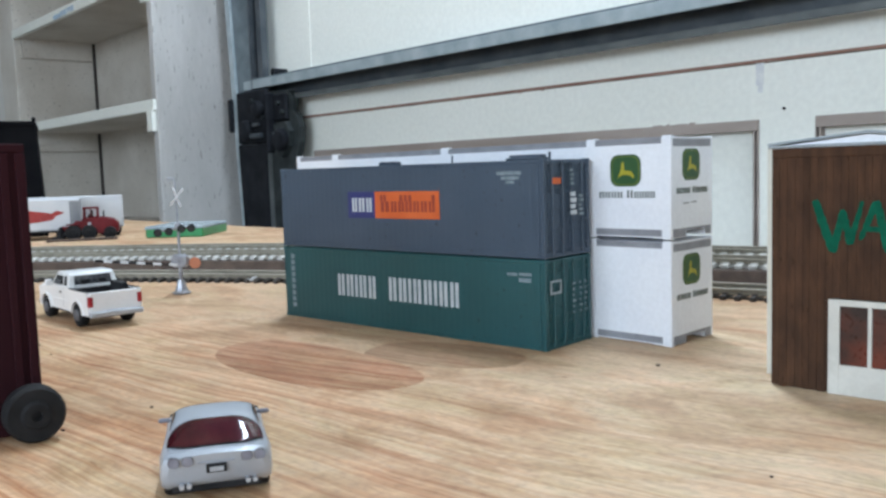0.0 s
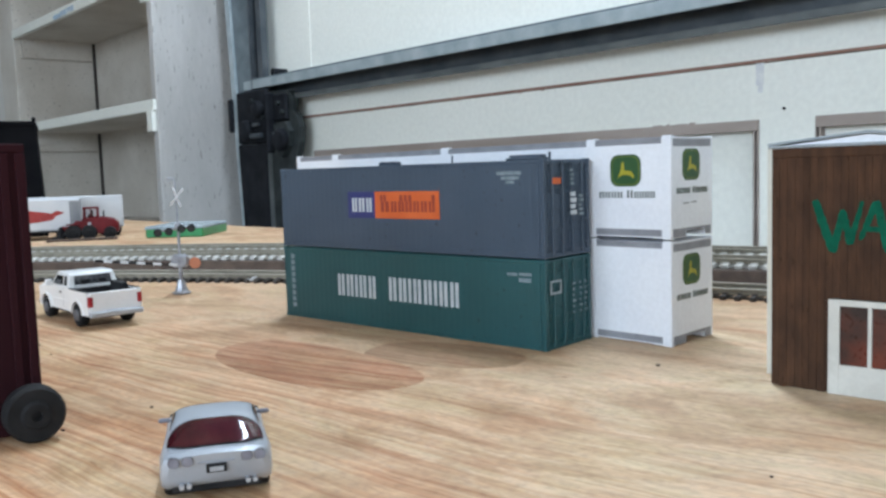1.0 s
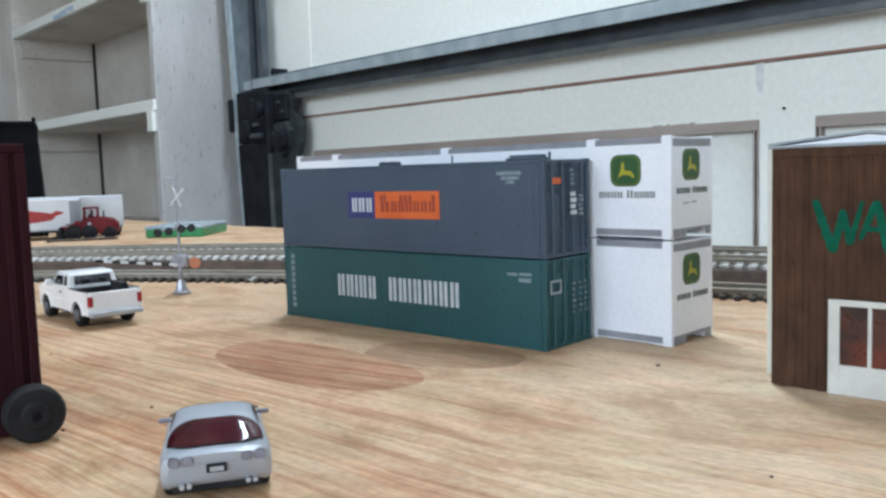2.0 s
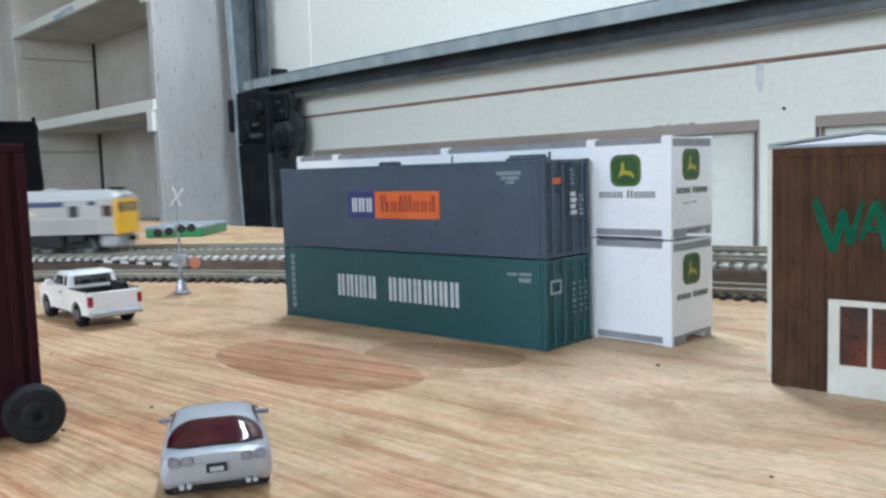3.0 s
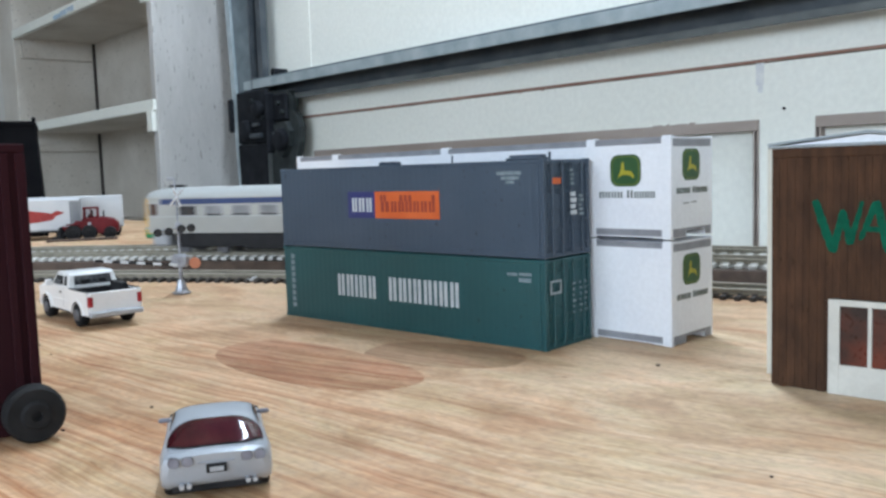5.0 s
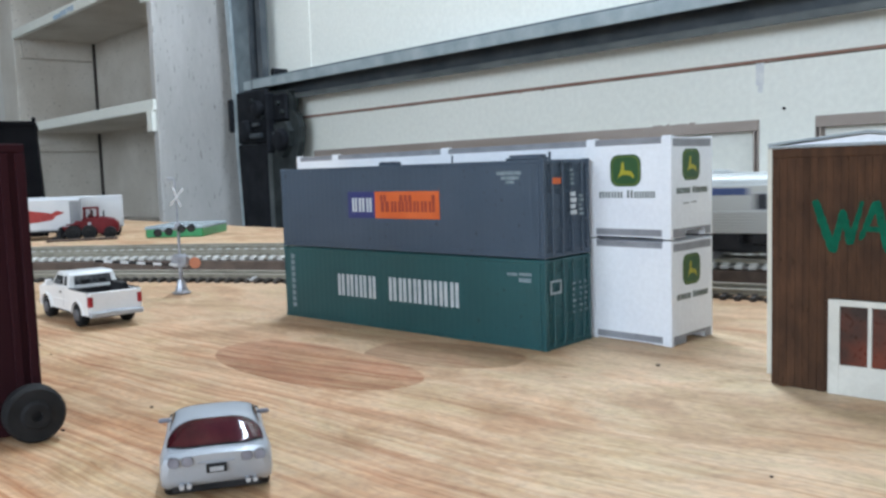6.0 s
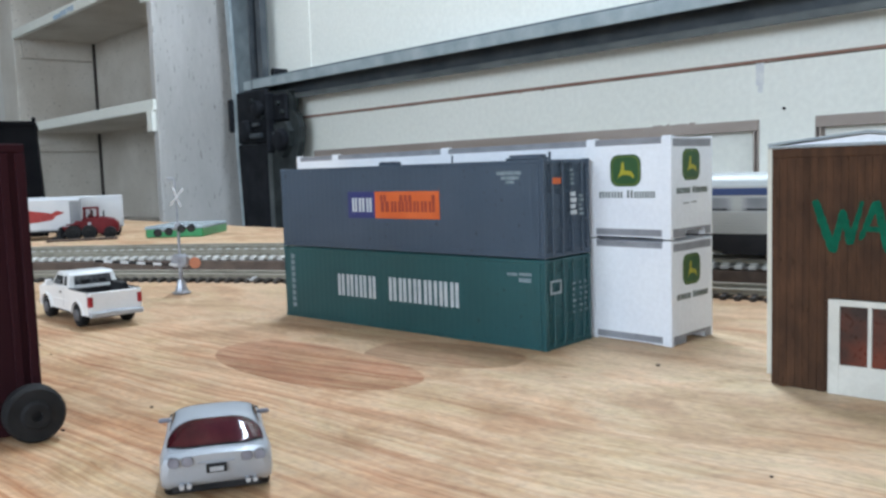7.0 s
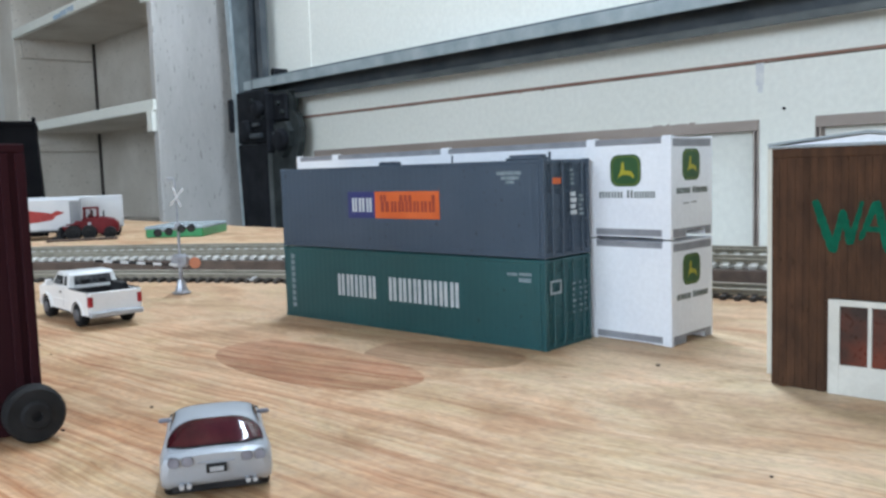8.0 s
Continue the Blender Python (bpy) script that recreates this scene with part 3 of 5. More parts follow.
def ribbed_container(name, m, height, paint, dark, label, vents):
    """A 40-foot box: corrugated sides and roof, posts, rails, castings, a door end with lock rods."""
    top = base(name, m, label, "container", "stacked containers")
    L, W, H = 140.1, 28.0, height
    for y0, y1 in ((0.0, 1.6), (W - 1.6, W)):
        part("bottom_rail", boxes((2, L - 2, y0, y1, 0.08, 2.1), bevel=0.15), paint, top)
        part("top_rail", boxes((2, L - 2, y0, y1, H - 1.3, H), bevel=0.15), paint, top)
        sign = -1 if y0 == 0 else 1
        yy = 0.12 if y0 == 0 else W - 0.12
        part("side_panel", corrugated(2.0, L - 2.0, 1.8, H - 1.2, yy, 0.045, 3.05, sign), paint, top)
    for x0, x1 in ((0, 2.1), (L - 2.1, L)):
        for y0, y1 in ((0, 2.1), (W - 2.1, W)):
            part("corner_post", boxes((x0 + 0.1, x1 - 0.1, y0 + 0.1, y1 - 0.1, 1.2, H - 1.2), bevel=0.2), paint, top)
            for z0, z1 in ((0, 1.35), (H - 1.35, H + 0.15)):
                part("corner_casting", boxes((x0 - 0.08, x1 + 0.08, y0 - 0.08, y1 + 0.08, z0, z1), bevel=0.2), paint, top)
    part("roof", boxes((1, L - 1, 1, W - 1, H - 1.0, H - 0.35)), paint, top)
    part("floor_pan", boxes((1, L - 1, 1.4, W - 1.4, 0.05, 1.7)), dark, top)
    part("end_wall", boxes((0.3, 1.0, 2, W - 2, 1.2, H - 1.2)), paint, top)
    part("sill", boxes((L - 1.6, L - 0.1, 2, W - 2, 0.1, 1.9), bevel=0.15), paint, top)
    part("header", boxes((L - 1.6, L - 0.1, 2, W - 2, H - 1.7, H - 0.1), bevel=0.15), paint, top)
    for y0, y1 in ((2.1, W / 2 - 0.1), (W / 2 + 0.1, W - 2.1)):
        leaf = bmesh.new()
        box(leaf, L - 1.5, L - 0.75, y0, y1, 1.8, H - 1.7)
        for k in range(4):
            z0 = 3.0 + k * (H - 6.2) / 4
            box(leaf, L - 0.75, L - 0.35, y0 + 0.9, y1 - 0.9, z0, z0 + (H - 6.2) / 4 - 1.2, bevel=0.15)
        d = part("door", leaf, paint, top)
        for f in (0.24, 0.74):
            y = y0 + (y1 - y0) * f
            part("lock_rod", rod(bmesh.new(), (L + 0.1, y, 0.9), (L + 0.1, y, H - 0.8), 0.36, 6), paint, d)
            part("handle", boxes((L + 0.1, L + 0.55, y - 0.3, y + 3.1, H * 0.36, H * 0.36 + 0.55), bevel=0.12), dark, d)
            part("cam_keeper", boxes((L - 0.2, L + 0.5, y - 0.7, y + 0.7, 1.0, 2.0), (L - 0.2, L + 0.5, y - 0.7, y + 0.7, H - 2.2, H - 1.2), bevel=0.1), dark, d)
        for k in range(4):
            z = 4.0 + k * (H - 8.0) / 3
            yh = y0 + 0.2 if y0 < 5 else y1 - 0.2
            part("door_hinge", boxes((L - 0.6, L + 0.1, yh - 0.9, yh + 0.9, z - 0.35, z + 0.35), bevel=0.1), paint, d)
    if vents:
        # loose roof fittings
        part("roof_fitting", boxes((56, 66, 6, 9, H - 0.2, H + 1.2), (57, 65, 5.4, 9.4, H + 0.9, H + 1.5), bevel=0.2), dark, top)
        part("roof_hatch", boxes((121, 134, 6.5, 11, H - 0.2, H + 1.9), (119.6, 135.5, 6, 11.5, H + 0.1, H + 0.9), bevel=0.3), dark, top)
        part("roof_pin", rod(bmesh.new(), (138, 6.8, H - 0.2), (138, 6.8, H + 2.6), 0.5, 8), dark, top)
        part("roof_pin", rod(bmesh.new(), (94.5, 6.8, H - 0.2), (94.5, 6.8, H + 2.8), 0.35, 8), dark, top)
    return top


M["teal"] = surf("teal_container_paint", (0.008, 0.060, 0.067), (0.012, 0.076, 0.083), 0.5, coarse=35, fine=700, specks=420)
M["teal_dark"] = surf("dark_teal_paint", (0.012, 0.062, 0.070), (0.018, 0.078, 0.086), 0.55, coarse=60, fine=900)
M["slate"] = surf("slate_grey_container_paint", (0.038, 0.061, 0.092), (0.048, 0.073, 0.107), 0.5, coarse=35, fine=700, specks=420)
M["slate_dark"] = surf("dark_slate_paint", (0.036, 0.054, 0.078), (0.05, 0.07, 0.096), 0.55, coarse=60, fine=900)
M["decal_white"] = surf("white_lettering", (0.44, 0.49, 0.52), (0.58, 0.61, 0.63), 0.55, coarse=150, fine=1500)
M["decal_mid"] = surf("dulled_white_print", (0.24, 0.29, 0.31), (0.36, 0.40, 0.42), 0.55, coarse=300, fine=1500)
M["decal_faint"] = surf("faint_pale_print", (0.13, 0.18, 0.20), (0.24, 0.29, 0.32), 0.55, coarse=500, fine=2500)
M["decal_orange"] = surf("orange_print", (0.56, 0.10, 0.02), (0.64, 0.13, 0.03), 0.5, coarse=80, fine=900)
M["decal_navy"] = surf("navy_print", (0.020, 0.026, 0.13), (0.03, 0.036, 0.16), 0.5, coarse=80, fine=900)
M["decal_brown"] = surf("dark_red_brown_print", (0.24, 0.034, 0.020), (0.32, 0.050, 0.026), 0.5, coarse=80, fine=900)

H1, H2 = 30.7, 33.1
lower = ribbed_container("shipping_container", pose(0, 0, 0), H1, M["teal"], M["teal_dark"], "teal 40-foot shipping container with white lettering, under a grey one", False)
upper = ribbed_container("shipping_container", pose(0, 0, H1 / 1000 + 0.0004), H2, M["slate"], M["slate_dark"], "slate grey 40-foot shipping container with an orange and navy panel", True)
# names as plain bars, letter by letter
bm = strip_letters(bmesh.new(), 35.0, 58.8, 11.7, 20.6, [5, 5, 2.2, 5, 5], -0.02)
strip_letters(bm, 65.0, 102.5, 11.7, 20.9, [5, 5, 2.2, 5, 5, 2.2, 5, 5], -0.02)
part("lettering", bm, M["decal_white"], lower, "white company lettering")
bm = bmesh.new()
for k in range(9):
    box(bm, 5.2, 7.6, -0.14, -0.02, 4.4 + k * 2.65, 6.3 + k * 2.65)
part("code_marks", bm, M["decal_faint"], lower, "faint vertical code marks")
part("code_marks", boxes((124.2, 128.5, -0.1, 0.0, 25.0, 26.0), (129.2, 134.5, -0.1, 0.0, 25.2, 26.2), (129.2, 134.3, -0.1, 0.0, 23.0, 24.4)), M["decal_faint"], lower, "faint printed code")
bm = boxes((140.55, 140.7, 2.2, 8.6, 19.0, 19.7), (140.55, 140.7, 2.2, 8.6, 23.0, 23.7), (140.55, 140.7, 2.2, 2.9, 19.7, 23.0), (140.55, 140.7, 7.9, 8.6, 19.7, 23.0))
part("door_mark", bm, M["decal_mid"], lower, "white square outline on the door")
bm = bmesh.new()
for k in range(6):
    for y in (15.6, 19.8, 23.0):
        box(bm, 140.5, 140.62, y, y + 0.7 + 0.9 * ((k * 7 + int(y)) % 3) / 2, 11.0 + k * 2.0, 11.8 + k * 2.0)
part("door_print", bm, M["decal_faint"], lower, "pale data print on the door")
bm = boxes((44.0, 59.6, -0.16, -0.02, 43.4 - H1, 53.8 - H1))
part("logo_panel", bm, M["decal_navy"], upper, "navy blue name panel")
bm = boxes((59.6, 93.7, -0.16, -0.02, 43.4 - H1, 53.8 - H1))
part("logo_panel", bm, M["decal_orange"], upper, "orange name panel")
part("lettering", strip_letters(bmesh.new(), 46.0, 58.3, 45.8 - H1, 51.4 - H1, [4, 4.6, 4.2], -0.16), M["decal_white"], upper, "white lettering on navy")
bm = strip_letters(bmesh.new(), 62.2, 92.0, 46.0 - H1, 50.0 - H1, [6, 4, 4, 2, 2, 4, 4, 4], -0.16, gap=0.35)
strip_letters(bm, 62.2, 92.0, 50.0 - H1, 52.4 - H1, [4, -6, 2.2, 2.2, 2.2, -9, 2.2], -0.16, gap=0.4)
part("lettering", bm, M["decal_brown"], upper, "dark brown lettering on orange")
part("code_marks", boxes((120.5, 131.0, -0.1, 0.0, 59.0 - H1, 60.2 - H1), (122.5, 130.0, -0.1, 0.0, 57.4 - H1, 58.5 - H1), (124.5, 128.0, -0.1, 0.0, 56.0 - H1, 57.0 - H1)), M["decal_faint"], upper, "pale printed code")
part("door_mark", boxes((140.6, 140.75, 4.4, 9.2, 55.6 - H1, 57.6 - H1)), M["decal_orange"], upper, "small orange mark on the door")
part("door_print", boxes(*[(140.6, 140.74, 14.9, 18.6 - 0.7 * (r % 2), 44.8 - H1 + r * 2.1, 46.3 - H1 + r * 2.1) for r in range(4)]), M["decal_white"], upper, "white weight print on the door")
part("door_print", boxes(*[(140.6, 140.72, 14.8 + 5.0 * c, 17.6 + 5.4 * c - 0.6 * (r % 3), 44.4 - H1 + r * 1.55, 45.4 - H1 + r * 1.55) for c in (1,) for r in range(5)], *[(140.6, 140.72, 14.8, 17.2 - 0.5 * (r % 2), 55.0 - H1 + r * 1.5, 55.9 - H1 + r * 1.5) for r in range(4)]), M["decal_faint"], upper, "pale data print on the door")


def white_container(z, height, logo_side):
    """A smooth white long box with posts and grey strips between them, green emblems."""
    top = base("white_container", pose(0.1707, 0.0289, z, 0, 0, -3.118), "white long freight container with grey edge strips and green emblems", "container", "stacked containers")
    L, W, H = 210.0, 28.0, height
    posts = [(-L, -L + 3.2), (-L + 29, -L + 33.5), (-L / 2 - 2.2, -L / 2 + 2.2), (-33.5, -29.9), (-3.4, 0)]
    part("body", boxes((-L + 0.05, -7, 0.05, W - 0.05, 0.5, H - 0.3), (-7, -0.05, 0.05, W - 0.05, 2.5, H - 0.3), (-7, -0.05, 0.05, 9.5, 0.3, 2.5), (-7, -0.05, 22.5, W - 0.05, 0.3, 2.5)), M["card_white"], top)
    for a, b in posts:
        for y0, y1 in ((0.0, 1.2), (W - 1.2, W)):
            part("post", boxes((a, b, y0, y1, 0, H), bevel=0.2), M["card_white"], top)
    for (a0, a1), (b0, b1) in zip(posts, posts[1:]):
        for z0, z1 in ((0.9, 3.2), (H - 2.4, H - 0.25)):
            part("edge_strip", boxes((a1 + 0.1, b0 - 0.1, -0.06, 0.35, z0, z1), bevel=0.08), M["card_grey"], top, "grey edge strip")
            part("edge_strip", boxes((a1 + 0.1, b0 - 0.1, W - 0.35, W + 0.06, z0, z1), bevel=0.08), M["card_grey"], top, "grey edge strip")
    for y0, y1, z0, z1 in ((1.4, 9.5, 0.5, 3.4), (9.5, 22.5, 2.5, 3.4), (22.5, W - 1.4, 0.5, 3.4), (1.4, W - 1.4, H - 3.5, H - 0.9)):
        part("edge_strip", boxes((-0.35, 0.08, y0, y1, z0, z1)), M["card_grey"], top, "grey edge strip")
    for x in (-L + 1.6, -L + 31, -L / 2, -31.5, -1.7):
        part("stacking_lug", boxes((x - 1.5, x + 1.5, 0.2, 3.0, H - 0.1, H + 0.15), bevel=0.05), M["card_white"], top)

    def emblem(plane, u, v, w, h):
        """A rounded green badge with a yellow border and an abstract yellow figure."""
        def put(name, outline, depth, mat, label):
            bm = bmesh.new()
            if plane == "front":
                prism(bm, [(u + a, v + b) for a, b in outline], "y", -depth, 0.25)
            else:
                prism(bm, [(u + a, v + b) for a, b in outline], "x", -0.25, depth)
            part(name, bm, mat, top, label)
        put("emblem", rounded(w, h, min(w, h) * 0.28), 0.10, M["emblem_green"], "dark green rounded emblem")
        put("emblem_border", rounded(w * 0.90, h * 0.90, min(w, h) * 0.25), 0.14, M["emblem_olive"], "olive emblem rim")
        put("emblem_field", rounded(w * 0.84, h * 0.84, min(w, h) * 0.23), 0.18, M["emblem_green"], "dark green emblem field")
        s, t = w / 12.0, h / 11.0
        put("emblem_figure", [(-3.0 * s, -2.6 * t), (-1.2 * s, -1.5 * t), (1.6 * s, -1.6 * t), (3.4 * s, -2.8 * t), (3.2 * s, -1.2 * t), (2.2 * s, -0.2 * t), (-0.4 * s, 0.1 * t), (-0.6 * s, 2.9 * t), (-1.3 * s, 2.9 * t), (-1.7 * s, 0.4 * t), (-2.2 * s, -1.0 * t)], 0.22, M["emblem_yellow"], "yellow abstract figure")

    def name_bars(plane, u0, u1, v, h):
        bm = bmesh.new()
        x, ws = u0, [6, 6, 6, 6, -3, 7, 5, 5, 5, 5]
        tot = sum(abs(w) for w in ws)
        for w in ws:
            s = abs(w) / tot * (u1 - u0)
            if w > 0:
                hh = h * (1.18 if w == 7 else 1.0)
                for f in (0.12, 0.60):
                    if plane == "front":
                        box(bm, x + s * f, x + s * (f + 0.24), -0.12, 0.25, v, v + hh)
                    else:
                        box(bm, -0.25, 0.12, x + s * f, x + s * (f + 0.24), v, v + hh)
            x += s
        part("brand_lettering", bm, M["print_dark"], top, "dark green brand lettering")

    if logo_side:
        emblem("front", -17.4, 59.6 - z * 1000, 12.2, 10.9)
        name_bars("front", -28.4, -5.8, 50.2 - z * 1000, 2.2)
    vz = 61.1 if z else 25.4
    emblem("end", 13.3, vz - z * 1000, 11.6, 10.6)
    name_bars("end", 3.4, 24.6, (51.4 if z else 15.4) - z * 1000, 1.9)
    if z:
        part("print_line", boxes((-0.2, 0.1, 8.0, 11.5, 11.6, 12.0), (-0.2, 0.1, 13.0, 17.0, 11.8, 12.2)), M["card_grey"], top, "tiny grey print")
    return top


M["card_white"] = surf("white_gloss_card", (0.73, 0.75, 0.80), (0.79, 0.81, 0.85), 0.45, coarse=40, fine=600, bump=0.1)
M["card_grey"] = surf("grey_strip", (0.20, 0.205, 0.23), (0.28, 0.285, 0.31), 0.5, coarse=120, fine=900)
M["emblem_green"] = surf("emblem_green", (0.017, 0.068, 0.018), (0.027, 0.094, 0.025), 0.5, coarse=150, fine=1500)
M["emblem_olive"] = surf("emblem_olive", (0.10, 0.13, 0.02), (0.14, 0.17, 0.03), 0.5, coarse=150, fine=1500)
M["emblem_yellow"] = surf("emblem_yellow", (0.34, 0.30, 0.02), (0.44, 0.38, 0.03), 0.5, coarse=150, fine=1500)
M["print_dark"] = surf("dark_print", (0.05, 0.075, 0.06), (0.10, 0.12, 0.10), 0.5, coarse=300, fine=1500)
white_container(0.0, 35.6, False)
white_container(0.0363, 34.4, True)


# ---- model vehicles ----
def wheel(parent, name, x, y, z, r, w, rim_mat, rubber, side, lugs=0, hub=0.55):
    """A tyre turned about y with a dished rim; side is the way the outer face looks."""
    o = side
    prof = [(r * hub, -w / 2), (r * 0.90, -w / 2), (r, -w * 0.32), (r, w * 0.32), (r * 0.90, w / 2), (r * hub, w / 2)]
    n = lugs * 2 or 22
    rings = []
    for k, (rr, h) in enumerate(prof):
        ring = []
        for i in range(n):
            q = rr * (1.0 if not lugs or k in (0, 5) or i % 2 else 0.955 if lugs < 30 else 0.985)
            ring.append((x + q * math.sin(2 * math.pi * i / n), y + h, z + q * math.cos(2 * math.pi * i / n)))
        rings.append(ring)
    bm = loft(bmesh.new(), rings)
    t = part(name, bm, rubber, parent, "black rubber tyre", smooth=True)
    prof = [(0.02, -0.05), (r * 0.16, -0.05), (r * 0.18, -0.30 * w), (r * 0.42, -0.30 * w), (r * 0.52, -0.05 * w), (r * hub * 1.02, 0.05 * w), (r * hub * 1.02, -0.3 * w), (0.02, -0.42 * w)]
    prof = [(rr, -o * h + o * w * 0.42 - o * 0.02) for rr, h in prof[:6]]
    part("rim", lathe(bmesh.new(), prof, "y", (x, y, z), 18), rim_mat, t, smooth=True)
    return t


M["rubber"] = surf("black_rubber", (0.011, 0.011, 0.012), (0.021, 0.021, 0.022), 0.75, coarse=150, fine=1500, spec=0.2)
M["silver_paint"] = surf("silver_blue_car_paint", (0.36, 0.39, 0.435), (0.40, 0.43, 0.475), 0.36, 0.12, coarse=60, fine=3000, bump=0.0, spec=0.35, coat=0.12, rvar=0.02)
M["chrome"] = surf("worn_chrome", (0.50, 0.51, 0.53), (0.62, 0.63, 0.65), 0.22, 0.9, coarse=150, fine=1500, bump=0.05)
M["dark_trim"] = surf("dark_trim", (0.010, 0.010, 0.012), (0.019, 0.019, 0.021), 0.6, coarse=150, fine=1500, spec=0.25)
M["lamp_grey"] = surf("unlit_pinkish_lamp", (0.17, 0.17, 0.21), (0.25, 0.25, 0.29), 0.35, coarse=300, fine=1500)
M["red_lamp"] = surf("red_lamp_plastic", (0.26, 0.006, 0.014), (0.36, 0.014, 0.022), 0.3, coarse=300, fine=1500)
M["maroon_glass"] = surf("maroon_tinted_window", (0.075, 0.010, 0.016), (0.14, 0.022, 0.028), 0.08, coarse=90, fine=1200, bump=0.0, coat=0.4, rvar=0.02)
M["cab_glass"] = surf("see_through_grey_window", (0.035, 0.04, 0.05), (0.26, 0.27, 0.29), 0.12, coarse=260, fine=1200, bump=0.0, coat=0.5)
M["dark_glass"] = surf("dark_window_plastic", (0.020, 0.022, 0.027), (0.035, 0.037, 0.042), 0.12, coarse=60, fine=1200, bump=0.0, coat=0.5)
M["white_body"] = surf("white_car_paint", (0.76, 0.77, 0.78), (0.81, 0.81, 0.81), 0.32, coarse=60, fine=1500, bump=0.04, coat=0.3)
M["rim_dark"] = surf("dull_dark_rim", (0.08, 0.08, 0.09), (0.14, 0.14, 0.15), 0.5, coarse=150, fine=1500)
M["bumper_grey"] = surf("dull_silver_bumper", (0.34, 0.36, 0.39), (0.48, 0.50, 0.53), 0.4, 0.4, coarse=150, fine=1500)
M["panel_grey"] = surf("grey_trailer_doors", (0.19, 0.20, 0.215), (0.26, 0.27, 0.285), 0.5, coarse=60, fine=900)
M["bare_grey"] = surf("grey_plastic", (0.30, 0.31, 0.33), (0.40, 0.41, 0.43), 0.5, coarse=120, fine=1500)


def lerp_row(rows, x):
    for a, b in zip(rows, rows[1:]):
        if a[0] <= x <= b[0]:
            f = (x - a[0]) / (b[0] - a[0])
            f = f * f * (3 - 2 * f) * 0.5 + f * 0.5
            return [p + (q - p) * f for p, q in zip(a, b)]
    return list(rows[-1] if x > rows[-1][0] else rows[0])


def sports_car():
    """A low coupe, 1:87: lofted shell, bubble cabin, four rounded tail lamps."""
    top = base("sports_car", pose(0.1662, -0.1443, 0, 0, 0, 147.5), "small silver model sports coupe with maroon rear window, on the plywood", "car")
    # x, half width, sill, shoulder, deck
    rows = [(0, 8.8, 4.4, 7.8, 9.9), (0.8, 10.0, 3.7, 8.1, 10.4), (3, 10.5, 2.6, 8.0, 10.25), (9, 10.8, 2.0, 7.6, 9.3), (18, 10.5, 1.9, 7.2, 9.2), (27, 10.4, 1.9, 6.8, 8.8), (36, 10.5, 1.9, 6.6, 8.5), (44, 10.2, 2.0, 6.0, 7.5), (50, 9.0, 2.3, 5.0, 6.0), (52, 7.0, 3.0, 4.2, 4.8)]
    rings = []
    for i in range(27):
        x, w, zb, zs, zt = lerp_row(rows, 52 * (i / 26) ** 1.15)
        half = [(w * 0.90, zb), (w * 0.985, zb + 0.8), (w, (zb + zs) / 2), (w * 0.985, zs), (w * 0.93, zs + (zt - zs) * 0.55), (w * 0.80, zt - 0.25), (w * 0.5, zt), (0, zt + 0.12)]
        under = 0.42 * max(0.0, 1 - x / 6.0)
        ring = [(x + under * max(0.0, 8.4 - z), y, z) for y, z in half]
        rings.append(ring + [(a, -b, c) for a, b, c in reversed(ring[:-1])])
    shell = part("body", loft(bmesh.new(), rings), M["silver_paint"], top, smooth=True)

    # x, half width, top of the cabin
    cab = [(4.1, 8.7, 9.6), (6, 9.1, 10.5), (8, 9.2, 11.35), (10, 9.2, 12.1), (12, 9.1, 12.75), (13.5, 9.05, 13.1), (15, 9.0, 13.3), (20, 8.9, 13.4), (25, 8.9, 13.1), (29, 8.9, 12.0), (33, 9.0, 10.5), (37, 9.0, 8.7)]

    def skin(x, a, grow=0.0):
        w, zt = (float(np.interp(x, [r[0] for r in cab], [r[k] for r in cab])) for k in (1, 2))
        c, s = math.cos(a), math.sin(a)
        zb = 8.6
        return (x, (w + grow) * math.copysign(abs(c) ** 0.52, c), zb + (max(zt - zb, 0.05) + grow) * abs(s) ** 0.60)

    def patch(name, x0, x1, a0, a1, mat, grow, parent, label="", round_ends=0.0, nx=12, na=14, bulge=0.0):
        bm = bmesh.new()
        grid = []
        xm, xh, am, ah = (x0 + x1) / 2, (x1 - x0) / 2, (a0 + a1) / 2, (a1 - a0) / 2
        for i in range(nx + 1):
            t = 2 * i / nx - 1
            row = []
            for j in range(na + 1):
                b = 2 * j / na - 1
                px, py, pz = skin(xm + xh * t * (1 - round_ends * b ** 4), radians(am + ah * b * (1 - 1.1 * round_ends * t ** 4)), grow)
                row.append(bm.verts.new((px, py, pz + bulge * (1 - b * b))))
            grid.append(row)
        for r0, r1 in zip(grid, grid[1:]):
            for j in range(na):
                bm.faces.new((r0[j], r0[j + 1], r1[j + 1], r1[j]))
        bmesh.ops.solidify(bm, geom=bm.faces[:], thickness=0.25)
        return part(name, bm, mat, parent, label, smooth=True)

    hull = [[skin(4.2 + 32.8 * i / 26, math.pi * j / 28) for j in range(29)] for i in range(27)]
    part("cabin", loft(bmesh.new(), hull), M["silver_paint"], top, "silver cabin roof", smooth=True)
    patch("window_seal", 4.15, 12.7, 11, 169, M["dark_trim"], 0.09, top, "thin black window seal", 0.42, nx=20, na=40, bulge=0.45)
    rear = patch("rear_window", 4.5, 12.3, 14, 166, M["maroon_glass"], 0.14, top, "glossy maroon rear window", 0.45, nx=20, na=40, bulge=0.55)
